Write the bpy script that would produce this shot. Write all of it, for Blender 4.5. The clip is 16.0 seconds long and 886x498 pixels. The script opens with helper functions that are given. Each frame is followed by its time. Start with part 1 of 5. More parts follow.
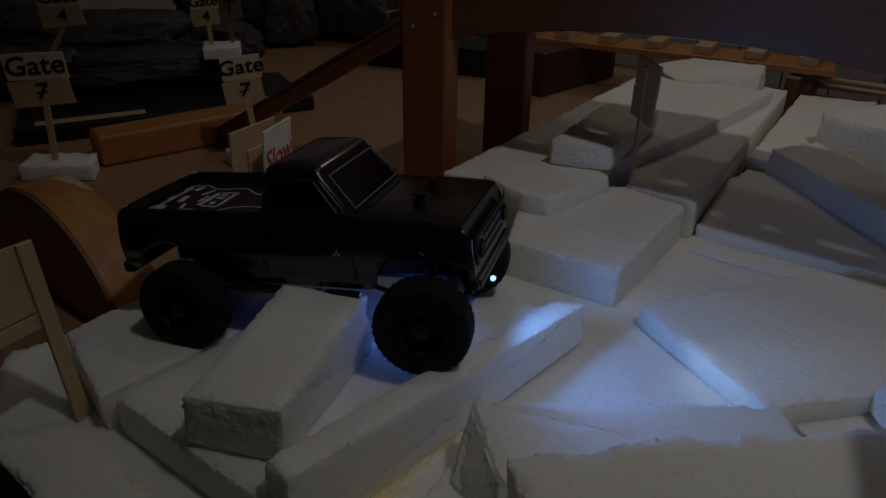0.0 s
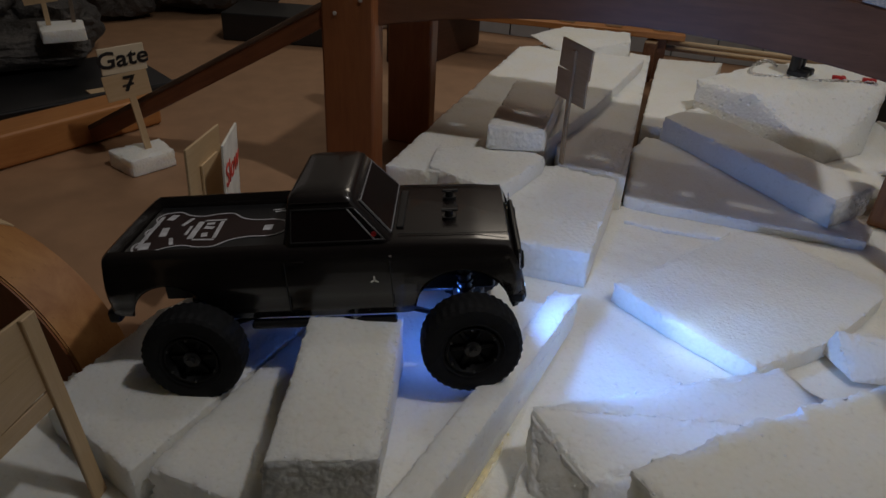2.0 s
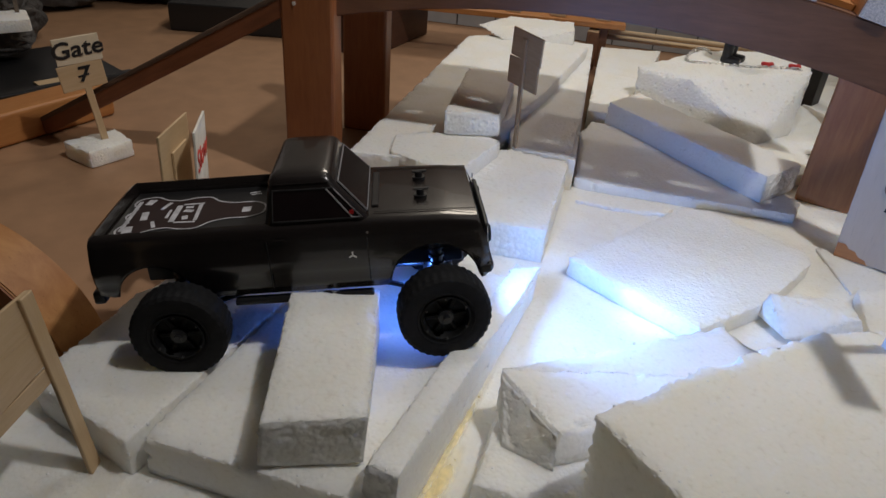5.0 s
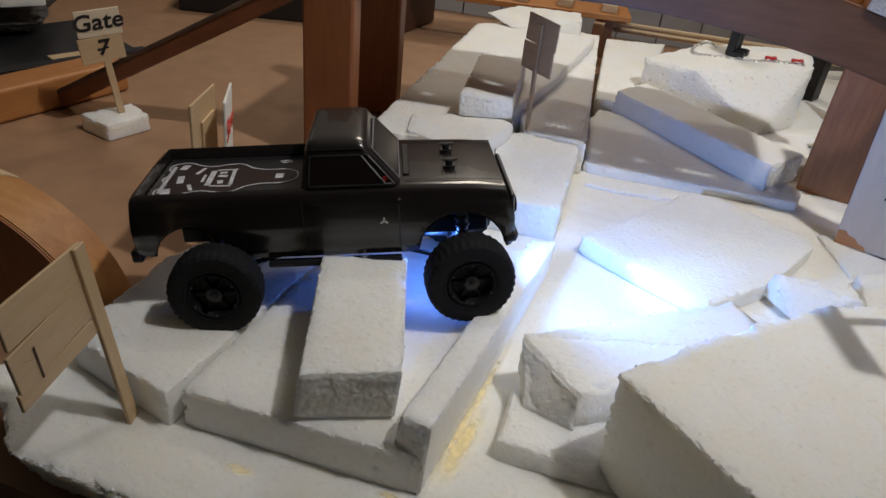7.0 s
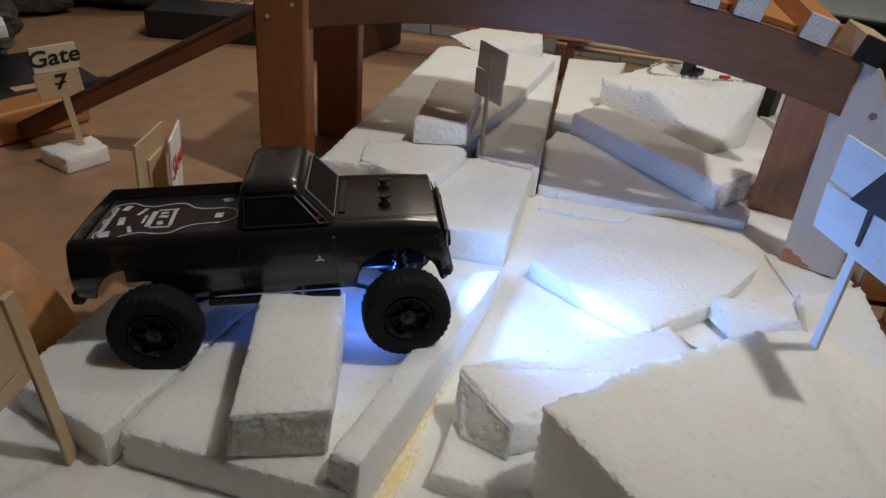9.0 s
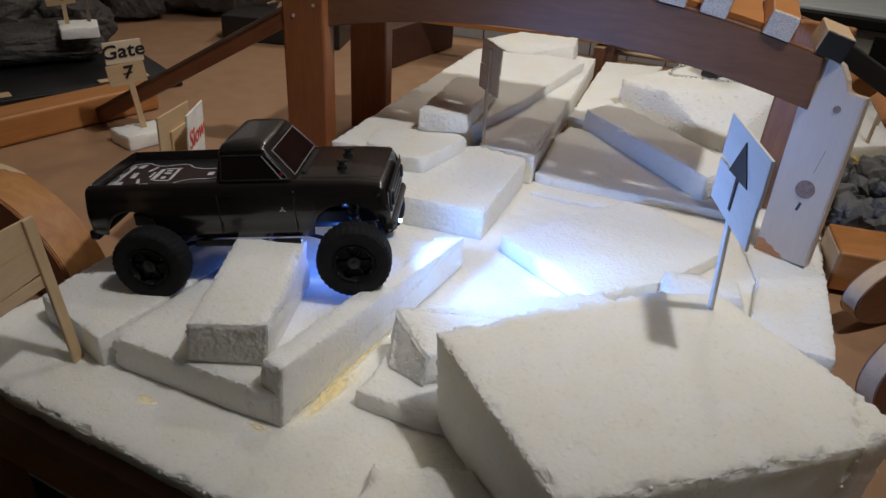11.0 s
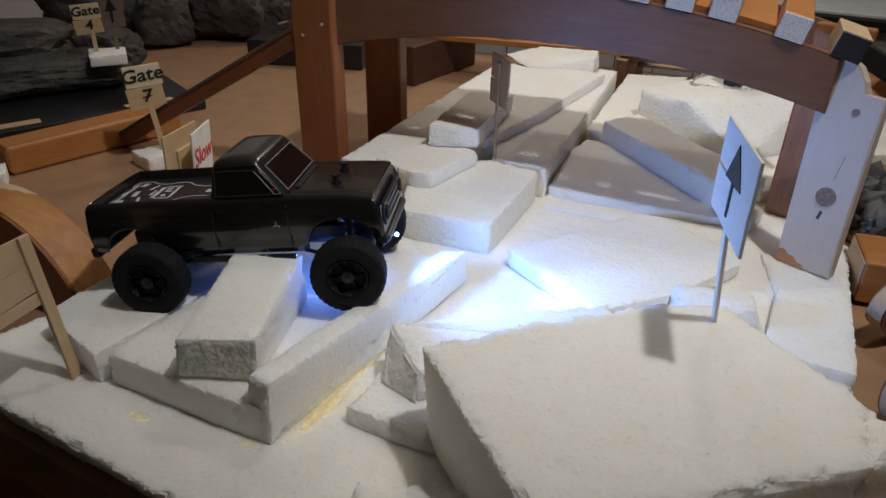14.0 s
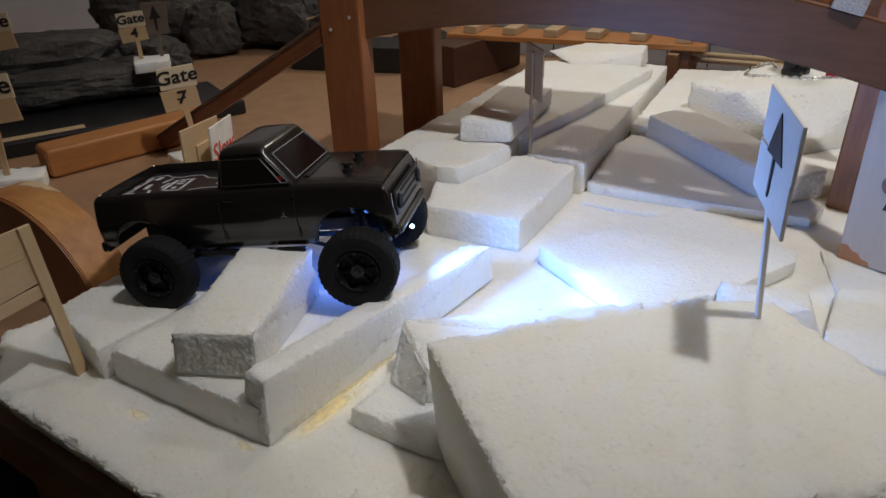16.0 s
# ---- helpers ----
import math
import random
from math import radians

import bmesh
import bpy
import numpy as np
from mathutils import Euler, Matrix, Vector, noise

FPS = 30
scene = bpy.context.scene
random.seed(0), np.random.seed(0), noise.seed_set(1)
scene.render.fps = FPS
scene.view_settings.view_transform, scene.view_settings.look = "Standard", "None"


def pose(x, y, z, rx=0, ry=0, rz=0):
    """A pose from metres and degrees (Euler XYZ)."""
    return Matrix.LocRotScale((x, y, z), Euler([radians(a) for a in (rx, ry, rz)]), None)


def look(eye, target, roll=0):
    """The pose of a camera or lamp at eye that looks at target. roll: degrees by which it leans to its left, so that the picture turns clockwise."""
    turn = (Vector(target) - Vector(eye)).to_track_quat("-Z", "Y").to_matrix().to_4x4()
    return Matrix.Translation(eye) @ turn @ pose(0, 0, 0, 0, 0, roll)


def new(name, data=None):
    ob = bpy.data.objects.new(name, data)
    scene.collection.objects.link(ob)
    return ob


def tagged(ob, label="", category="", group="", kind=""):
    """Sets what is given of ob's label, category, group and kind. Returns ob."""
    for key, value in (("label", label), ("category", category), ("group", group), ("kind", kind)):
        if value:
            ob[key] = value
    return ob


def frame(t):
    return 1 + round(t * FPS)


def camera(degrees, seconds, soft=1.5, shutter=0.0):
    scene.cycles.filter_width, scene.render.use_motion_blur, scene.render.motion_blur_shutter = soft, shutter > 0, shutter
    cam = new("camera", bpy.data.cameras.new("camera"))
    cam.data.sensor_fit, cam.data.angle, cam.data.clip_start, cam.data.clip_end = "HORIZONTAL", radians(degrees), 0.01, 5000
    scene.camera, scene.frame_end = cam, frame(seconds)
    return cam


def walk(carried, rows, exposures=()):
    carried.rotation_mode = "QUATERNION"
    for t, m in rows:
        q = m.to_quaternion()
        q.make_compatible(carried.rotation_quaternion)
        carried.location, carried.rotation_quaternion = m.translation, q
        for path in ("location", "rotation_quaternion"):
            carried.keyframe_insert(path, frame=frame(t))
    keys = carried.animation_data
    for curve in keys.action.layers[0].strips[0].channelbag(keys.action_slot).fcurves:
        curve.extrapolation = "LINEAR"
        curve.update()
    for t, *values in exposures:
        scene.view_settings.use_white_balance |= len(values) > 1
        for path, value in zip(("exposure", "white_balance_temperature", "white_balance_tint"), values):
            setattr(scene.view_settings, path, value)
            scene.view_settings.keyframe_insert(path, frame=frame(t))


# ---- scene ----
# ---- camera and its walk: seconds, eye, (yaw, pitch, roll) ----
cam = camera(64.8, 16.0)
PATH = [
    (0, (0.0703, -0.3882, 0.2678), (-1.01, -28.02, 0.71)),
    (0.5, (0.0435, -0.3849, 0.2718), (-5.34, -29.55, 1.42)),
    (1, (0.0000, -0.3746, 0.2822), (-13.16, -30.96, 2.44)),
    (1.5, (-0.0177, -0.3597, 0.2832), (-17.14, -30.59, 2.98)),
    (2, (-0.0286, -0.3567, 0.2882), (-18.00, -31.14, 3.26)),
    (2.5, (-0.0490, -0.3686, 0.2817), (-18.83, -32.45, 2.33)),
    (3, (-0.0551, -0.4013, 0.2758), (-22.03, -34.33, 3.84)),
    (3.5, (-0.0494, -0.3923, 0.2792), (-23.31, -33.13, 4.34)),
    (4, (-0.0429, -0.3813, 0.2895), (-23.43, -31.78, 4.08)),
    (4.5, (-0.0439, -0.3756, 0.2940), (-23.24, -31.60, 4.14)),
    (7, (-0.0734, -0.3868, 0.2877), (-24.32, -31.98, 6.42)),
    (7.5, (-0.0719, -0.3904, 0.2872), (-24.37, -32.15, 5.98)),
    (8, (-0.0690, -0.3905, 0.2919), (-23.64, -32.19, 5.34)),
    (8.5, (-0.0590, -0.3946, 0.2988), (-24.34, -31.50, 5.63)),
    (9, (-0.0487, -0.3973, 0.3057), (-25.27, -31.02, 5.67)),
    (11.5, (0.0211, -0.5052, 0.3210), (-14.72, -30.38, 3.33)),
    (12, (0.0187, -0.5083, 0.3267), (-14.56, -30.03, 3.26)),
    (12.5, (0.0213, -0.5159, 0.3249), (-14.32, -30.19, 3.04)),
    (13, (0.0222, -0.5146, 0.3287), (-14.35, -29.93, 2.87)),
    (13.5, (0.0234, -0.5107, 0.3307), (-14.56, -29.75, 3.12)),
    (14, (0.0458, -0.4931, 0.3089), (-12.04, -29.18, 0.91)),
    (14.5, (0.0746, -0.4670, 0.2849), (-7.89, -28.48, -1.70)),
    (15, (0.0755, -0.4765, 0.2906), (-7.91, -28.17, -1.73)),
    (15.5, (0.0648, -0.4817, 0.2875), (-6.93, -28.14, -1.84)),
    (16, (0.0749, -0.4775, 0.2829), (-6.52, -28.04, -1.81)),
]


def aim(eye, turn):
    """The camera's pose from its eye and yaw, pitch and roll in degrees."""
    yaw, pitch, roll = turn
    return Matrix.Translation(eye) @ pose(0, 0, 0, 0, 0, yaw) @ pose(0, 0, 0, 90 + pitch) @ pose(0, 0, 0, 0, 0, roll)


walk(cam, [(t, aim(eye, turn)) for t, eye, turn in PATH],
     exposures=[(0.0, -2.5), (0.5, -2.1), (1.0, -1.75), (1.5, -1.4), (2.0, -1.1), (2.5, -0.85), (3.0, -0.65), (3.5, -0.45), (4.0, -0.39), (4.5, -0.26), (7.0, 0.05), (8.0, -0.03), (9.0, -0.13), (11.5, 0.04), (13.5, 0.03), (14.5, -0.02), (16.0, -0.05)])

# ---- world, lamps ----
world = bpy.data.worlds.new("world")
scene.world = world
world.use_nodes = True
world.node_tree.nodes["Background"].inputs[0].default_value = (0.75, 0.82, 1.0, 1)
world.node_tree.nodes["Background"].inputs[1].default_value = 0.045

TRUCK = Matrix(((0.9531, 0.2933, -0.0747, 0.0166), (-0.2859, 0.9535, 0.0952, -0.0552), (0.0991, -0.0694, 0.9927, 0.0720), (0, 0, 0, 1)))


def lamp(name, kind, place, power, colour, size=0.01, target=None, cone=60, blend=1.0):
    data = bpy.data.lights.new(name, kind)
    data.energy, data.color = power, colour
    if kind == "AREA":
        data.shape, data.size = "DISK", size
    else:
        data.shadow_soft_size = size
    if kind == "SPOT":
        data.spot_size, data.spot_blend = radians(cone), blend
    ob = new(name, data)
    ob.matrix_world = look(place, target) if target else Matrix.Translation(place)
    return ob


# the shaded lamp hanging before the near side, the strongest light of the place
lamp("hanging_lamp_light", "SPOT", (0.49, -0.42, 1.25), 35.0, (1.0, 0.972, 0.950), 0.030, (0.245, 0.175, 0.05), 58, 1.0)
# unseen fill added over the far side, softening the bridge's shadow
lamp("far_fill_light", "POINT", (0.530, 0.28, 1.18), 4.6, (1.0, 0.95, 0.885), 0.05)
# warm unseen fill added behind the landscape to brighten the back foam
lamp("back_fill_light", "POINT", (0.55, 0.92, 0.87), 9.3, (1.0, 0.89, 0.75), 0.14)
# the cool lamp low on the front of the toy truck: its beam and its wide spill
spot = TRUCK @ Vector((0.0960, -0.012, 0.0120))
lamp("truck_lamp_light", "SPOT", spot, 1.0, (0.42, 0.66, 1.0), 0.004, (0.232, -0.090, 0.034), 28, 1.0)
lamp("truck_lamp_spill", "SPOT", spot, 1.6, (0.15, 0.37, 1.0), 0.006, spot + Vector((1.0, -0.10, 0.10)), 180, 1.0)
# the blue glow under the bonnet
lamp("truck_blue_glow", "POINT", TRUCK @ Vector((0.050, -0.010, 0.0085)), 0.075, (0.08, 0.24, 1.0), 0.004)


# ---- materials ----
def nodes(name, rough=0.6, metal=0.0):
    mat = bpy.data.materials.new(name)
    mat.use_nodes = True
    tree = mat.node_tree
    shader = tree.nodes["Principled BSDF"]
    shader.inputs["Roughness"].default_value = rough
    shader.inputs["Metallic"].default_value = metal
    return mat, tree, shader


def coords(tree, scale=(1, 1, 1), kind="Object"):
    c, m = tree.nodes.new("ShaderNodeTexCoord"), tree.nodes.new("ShaderNodeMapping")
    m.inputs["Scale"].default_value = scale
    tree.links.new(c.outputs[kind], m.inputs["Vector"])
    return m.outputs["Vector"]


def noise_tex(tree, vector, scale, detail=4.0, rough=0.55, dist=0.0):
    n = tree.nodes.new("ShaderNodeTexNoise")
    for key, value in (("Scale", scale), ("Detail", detail), ("Roughness", rough), ("Distortion", dist)):
        n.inputs[key].default_value = value
    tree.links.new(vector, n.inputs["Vector"])
    return n.outputs["Fac"]


def ramp(tree, fac, stops):
    r = tree.nodes.new("ShaderNodeValToRGB")
    while len(r.color_ramp.elements) < len(stops):
        r.color_ramp.elements.new(0.5)
    for e, (p, c) in zip(r.color_ramp.elements, stops):
        e.position, e.color = p, (*c, 1)
    tree.links.new(fac, r.inputs["Fac"])
    return r.outputs["Color"]


def mix(tree, fac, a, b, blend="MIX"):
    m = tree.nodes.new("ShaderNodeMix")
    m.data_type, m.blend_type = "RGBA", blend
    for socket, value in ((m.inputs[0], fac), (m.inputs[6], a), (m.inputs[7], b)):
        if isinstance(value, (int, float)):
            socket.default_value = value
        elif isinstance(value, tuple):
            socket.default_value = (*value, 1)
        else:
            tree.links.new(value, socket)
    return m.outputs[2]


def bump(tree, shader, layers):
    """layers: (height output, strength, distance); a minus distance turns the relief round."""
    last = None
    for height, strength, distance in layers:
        b = tree.nodes.new("ShaderNodeBump")
        b.inputs["Strength"].default_value, b.inputs["Distance"].default_value, b.invert = strength, abs(distance), distance < 0
        tree.links.new(height, b.inputs["Height"])
        if last:
            tree.links.new(last, b.inputs["Normal"])
        last = b.outputs["Normal"]
    tree.links.new(last, shader.inputs["Normal"])


def foam_material(name, tone, bead, relief, stain, holed=False):
    mat, tree, sh = nodes(name, 0.62)
    v = coords(tree)
    vor = tree.nodes.new("ShaderNodeTexVoronoi")
    vor.inputs["Scale"].default_value = bead
    tree.links.new(v, vor.inputs["Vector"])
    big = noise_tex(tree, v, 22, 5)
    grime = noise_tex(tree, v, 90, 4)
    base = ramp(tree, big, [(0.3, tone), (0.72, tuple(c * k for c, k in zip(tone, (0.97, 0.94, 0.86))))])
    pits = ramp(tree, vor.outputs["Distance"], [(0.0, (1, 1, 1)), (0.75, (0.97, 0.97, 0.96)), (1.0, (0.90, 0.89, 0.87))])
    col = mix(tree, 1.0, base, pits, "MULTIPLY")
    dirt = ramp(tree, grime, [(0.70, (0, 0, 0)), (0.82, (stain, stain, stain))])
    col = mix(tree, dirt, col, (0.55, 0.50, 0.40))
    tree.links.new(col, sh.inputs["Base Color"])
    tree.links.new(ramp(tree, vor.outputs["Distance"], [(0.05, (0.22, 0.22, 0.22)), (0.35, (0.62, 0.62, 0.62))]), sh.inputs["Roughness"])
    sh.inputs["Subsurface Weight"].default_value = 0.65
    sh.inputs["Subsurface Radius"].default_value = (1.0, 0.92, 0.80)
    sh.inputs["Subsurface Scale"].default_value = 0.010
    sh.inputs["Specular IOR Level"].default_value = 0.45
    glint = tree.nodes.new("ShaderNodeTexVoronoi")
    glint.inputs["Scale"].default_value = bead * 0.62
    tree.links.new(v, glint.inputs["Vector"])
    few = ramp(tree, glint.outputs["Color"], [(0.66, (0, 0, 0)), (0.70, (1, 1, 1))])
    knob = mix(tree, 1.0, few, ramp(tree, glint.outputs["Distance"], [(0.0, (1, 1, 1)), (0.42, (0, 0, 0))]), "MULTIPLY")
    bump(tree, sh, [(vor.outputs["Distance"], min(1.0, relief * 1.5), -0.0010), (knob, 0.40, 0.0010), (noise_tex(tree, v, 900, 3), 0.30, 0.0004), (noise_tex(tree, v, 170, 4), 0.26, 0.0018)])
    if holed:
        hole = tree.nodes.new("ShaderNodeTexVoronoi")
        hole.inputs["Scale"].default_value = 145
        tree.links.new(v, hole.inputs["Vector"])
        some = ramp(tree, hole.outputs["Color"], [(0.48, (0, 0, 0)), (0.52, (1, 1, 1))])
        dent = mix(tree, 1.0, some, ramp(tree, hole.outputs["Distance"], [(0.12, (1, 1, 1)), (0.34, (0, 0, 0))]), "MULTIPLY")
        b = tree.nodes.new("ShaderNodeBump")
        b.inputs["Strength"].default_value, b.inputs["Distance"].default_value, b.invert = 0.55, 0.0028, True
        tree.links.new(dent, b.inputs["Height"])
        tree.links.new(sh.inputs["Normal"].links[0].from_socket, b.inputs["Normal"])
        tree.links.new(b.outputs["Normal"], sh.inputs["Normal"])
    return mat


FOAM = foam_material("white_foam", (0.96, 0.955, 0.94), 420, 0.10, 0.10)
FOAM_CUT = foam_material("cut_foam_beads", (0.96, 0.955, 0.94), 420, 0.20, 0.10)
FOAM_BEADED = foam_material("beaded_foam", (0.96, 0.955, 0.94), 300, 0.48, 0.08)
FOAM_TORN = foam_material("torn_foam", (0.93, 0.925, 0.91), 400, 0.30, 0.10)
FOAM_TORN.node_tree.nodes["Principled BSDF"].inputs["Subsurface Weight"].default_value = 0.6
FOAM_PITTED = foam_material("pitted_foam", (0.96, 0.955, 0.93), 400, 0.30, 0.10, True)
FOAM_OLD = foam_material("old_cream_foam", (0.95, 0.942, 0.915), 430, 0.09, 0.15)


def wood_material(name, light, dark, rough=0.45, stretch=9.0, along=0):
    mat, tree, sh = nodes(name, rough)
    v = coords(tree, tuple(1.0 if k == along else stretch for k in range(3)))
    grain = noise_tex(tree, v, 26, 6, 0.6, 0.6)
    fine = noise_tex(tree, coords(tree, tuple(1.0 if k == along else stretch * 3 for k in range(3))), 70, 3)
    blot = noise_tex(tree, coords(tree), 18, 3)
    col = ramp(tree, grain, [(0.30, dark), (0.52, tuple((a + b) / 2 for a, b in zip(light, dark))), (0.72, light)])
    col = mix(tree, 0.35, col, ramp(tree, blot, [(0.35, dark), (0.7, light)]))
    col = mix(tree, ramp(tree, fine, [(0.62, (0, 0, 0)), (0.78, (0.5, 0.5, 0.5))]), col, tuple(c * 0.55 for c in dark))
    tree.links.new(col, sh.inputs["Base Color"])
    bump(tree, sh, [(grain, 0.12, 0.0015), (fine, 0.15, 0.0005)])
    return mat


WOOD_RED = wood_material("red_brown_stained_wood", (0.235, 0.108, 0.057), (0.145, 0.064, 0.032), 0.52)
WOOD_ORANGE = wood_material("orange_pine", (0.53, 0.235, 0.075), (0.38, 0.145, 0.040), 0.45)
WOOD_PALE = wood_material("pale_pine", (0.62, 0.46, 0.29), (0.48, 0.32, 0.18), 0.5)
WOOD_WHITE = wood_material("greyed_pine", (0.60, 0.46, 0.33), (0.48, 0.35, 0.23), 0.5)
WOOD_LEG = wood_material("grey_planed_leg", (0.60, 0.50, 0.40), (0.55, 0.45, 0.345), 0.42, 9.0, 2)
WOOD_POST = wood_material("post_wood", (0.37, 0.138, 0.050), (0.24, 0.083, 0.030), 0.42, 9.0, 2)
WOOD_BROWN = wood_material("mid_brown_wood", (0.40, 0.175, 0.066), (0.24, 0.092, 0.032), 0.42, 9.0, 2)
WOOD_DARK = wood_material("dark_stained_wood", (0.10, 0.042, 0.025), (0.05, 0.02, 0.013), 0.4)
WOOD_WORN = wood_material("worn_orange_wood", (0.60, 0.31, 0.11), (0.33, 0.125, 0.036), 0.5, 2.5)
WOOD_RAIL = wood_material("red_rail_wood", (0.27, 0.098, 0.042), (0.16, 0.055, 0.023), 0.45)
# sign board standing in shade: the shade is put into this dark colour
WOOD_SHADED = wood_material("shaded_board", (0.21, 0.165, 0.125), (0.14, 0.105, 0.078), 0.7)
WOOD_WEATHERED = wood_material("weathered_wood", (0.17, 0.105, 0.068), (0.055, 0.032, 0.021), 0.8)
WOOD_BLACK = wood_material("black_and_shaded_wood", (0.02, 0.018, 0.017), (0.012, 0.011, 0.010), 0.5)
VENEER = wood_material("pale_veneer", (0.64, 0.47, 0.285), (0.53, 0.365, 0.20), 0.5, 14)
GATE_SLAT = wood_material("bleached_slat", (0.76, 0.66, 0.50), (0.66, 0.55, 0.38), 0.5, 14)
DOWEL = wood_material("dowel_wood", (0.70, 0.54, 0.34), (0.58, 0.41, 0.24), 0.5)


def plain(name, colour, rough=0.5, metal=0.0, vary=0.15, scale=60, relief=0.0, emit=None, coat=0.0):
    mat, tree, sh = nodes(name, rough, metal)
    fac = noise_tex(tree, coords(tree), scale, 4)
    col = ramp(tree, fac, [(0.3, tuple(c * (1 - vary) for c in colour)), (0.7, tuple(min(1.0, c * (1 + vary)) for c in colour))])
    tree.links.new(col, sh.inputs["Base Color"])
    sh.inputs["Coat Weight"].default_value = coat
    if relief:
        bump(tree, sh, [(fac, relief, 0.002)])
    if emit:
        sh.inputs["Emission Color"].default_value = (*emit[:3], 1)
        sh.inputs["Emission Strength"].default_value = emit[3]
    return mat


def rock_material():
    mat, tree, sh = nodes("dark_slate_rock", 0.75)
    v = coords(tree)
    a, b = noise_tex(tree, v, 14, 8, 0.65), noise_tex(tree, v, 90, 6, 0.7)
    col = ramp(tree, a, [(0.3, (0.032, 0.030, 0.031)), (0.55, (0.085, 0.078, 0.074)), (0.75, (0.20, 0.18, 0.16))])
    col = mix(tree, ramp(tree, b, [(0.66, (0, 0, 0)), (0.8, (0.5, 0.5, 0.5))]), col, (0.34, 0.32, 0.29))
    tree.links.new(col, sh.inputs["Base Color"])
    bump(tree, sh, [(a, 1.0, 0.014), (b, 0.9, 0.005)])
    return mat


FOAM_BEAD = plain("foam_bead", (0.97, 0.965, 0.95), 0.24, 0, 0.02)
FOAM_BEAD.node_tree.nodes["Principled BSDF"].inputs["Specular IOR Level"].default_value = 0.55
ROCK = rock_material()
GRAVEL = plain("grey_gravel", (0.150, 0.148, 0.148), 0.9, 0, 0.5, 160, 0.6)
BOARD = plain("brown_hardboard", (0.345, 0.198, 0.110), 0.55, 0, 0.10, 35, 0.05)
PAINT = plain("dark_bronze_paint", (0.0150, 0.0118, 0.0112), 0.26, 0.10, 0.12, 200, 0.0, None, 0.35)
RUBBER = plain("black_rubber", (0.0135, 0.0135, 0.0145), 0.75, 0, 0.2, 300, 0.15)
RUBBER.node_tree.nodes["Principled BSDF"].inputs["Specular IOR Level"].default_value = 0.18
BLACK = plain("black_plastic", (0.014, 0.014, 0.015), 0.36, 0, 0.1)
RIM = plain("dark_rim_plastic", (0.0032, 0.0032, 0.0036), 0.6, 0.0)
RIM.node_tree.nodes["Principled BSDF"].inputs["Specular IOR Level"].default_value = 0.25
WINDSHIELD = plain("dark_red_windshield", (0.008, 0.003, 0.003), 0.14, 0, 0.3, 60)
CHROME = plain("chrome_trim", (0.62, 0.62, 0.63), 0.22, 1.0, 0.05)
GLASS = plain("dark_window", (0.010, 0.005, 0.006), 0.08, 0, 0.3, 50, 0, None, 0.6)
DULL_CHROME = plain("dull_chrome_trim", (0.035, 0.034, 0.034), 0.35, 0.1, 0.05)
TRIM = plain("silver_trim", (0.36, 0.36, 0.38), 0.30, 0.2, 0.05)
INK = plain("black_ink", (0.012, 0.011, 0.012), 0.6)
RED_INK = plain("red_ink", (0.62, 0.06, 0.04), 0.6)
RED_DIM = plain("deep_red_plastic", (0.40, 0.012, 0.012), 0.4)
RED = plain("red_plastic", (0.55, 0.025, 0.02), 0.4)
SILVER = plain("silver_decal", (0.55, 0.55, 0.58), 0.4, 0.1, 0.25, 160)
MAROON = plain("maroon_decal", (0.018, 0.006, 0.006), 0.4, 0, 0.3, 160)
CHAIN = plain("steel_chain", (0.80, 0.78, 0.75), 0.35, 1.0, 0.1)
GLUE = plain("dried_yellow_glue", (0.86, 0.70, 0.30), 0.5, 0, 0.14, 160, 0.2)
_tree = GLUE.node_tree
_from, _ball = coords(_tree, (2, 2, 0), "Generated"), _tree.nodes.new("ShaderNodeTexGradient")
_from.node.inputs["Location"].default_value = (-1, -1, 0)
_ball.gradient_type = "SPHERICAL"
_tree.links.new(_from, _ball.inputs["Vector"])
_fade = mix(_tree, 1.0, ramp(_tree, _ball.outputs["Fac"], [(0.02, (0, 0, 0)), (0.75, (0.66, 0.66, 0.66))]), ramp(_tree, noise_tex(_tree, coords(_tree), 150, 5), [(0.25, (0.45, 0.45, 0.45)), (0.60, (1, 1, 1))]), "MULTIPLY")
_tree.links.new(_fade, _tree.nodes["Principled BSDF"].inputs["Alpha"])
GREY = plain("grey_card", (0.42, 0.43, 0.44), 0.7, 0, 0.06)
WALL = plain("off_white_wall", (0.42, 0.415, 0.41), 0.8, 0, 0.04, 12, 0.05)
CREAM = plain("cream_panel", (0.74, 0.70, 0.62), 0.6, 0, 0.05, 20)
BLUISH = plain("pale_blue_top", (0.84, 0.92, 0.96), 0.30, 0, 0.06, 20)
CARPET = plain("dark_floor", (0.035, 0.030, 0.028), 0.8, 0, 0.3, 40)
MOSS = plain("yellow_crumbs", (0.62, 0.46, 0.12), 0.8, 0, 0.4, 200, 0.5)
LED = plain("cool_led", (0.8, 0.9, 1.0), 0.3, 0, 0.0, 60, 0, (0.30, 0.55, 1.0, 12.0))


# ---- building helpers ----
def part(name, bm, material, parent=None, label="", smooth=False):
    mesh = bpy.data.meshes.new(name)
    bmesh.ops.recalc_face_normals(bm, faces=bm.faces)
    if smooth:
        for f in bm.faces:
            f.smooth = True
    bm.to_mesh(mesh)
    bm.free()
    mesh.materials.append(material)
    ob = new(name, mesh)
    if parent:
        ob.parent = parent
    if label:
        ob["label"] = label
    return ob


def thing(name, m=None):
    ob = new(name)
    ob.empty_display_size = 0.02
    ob.matrix_world = m or Matrix()
    return ob


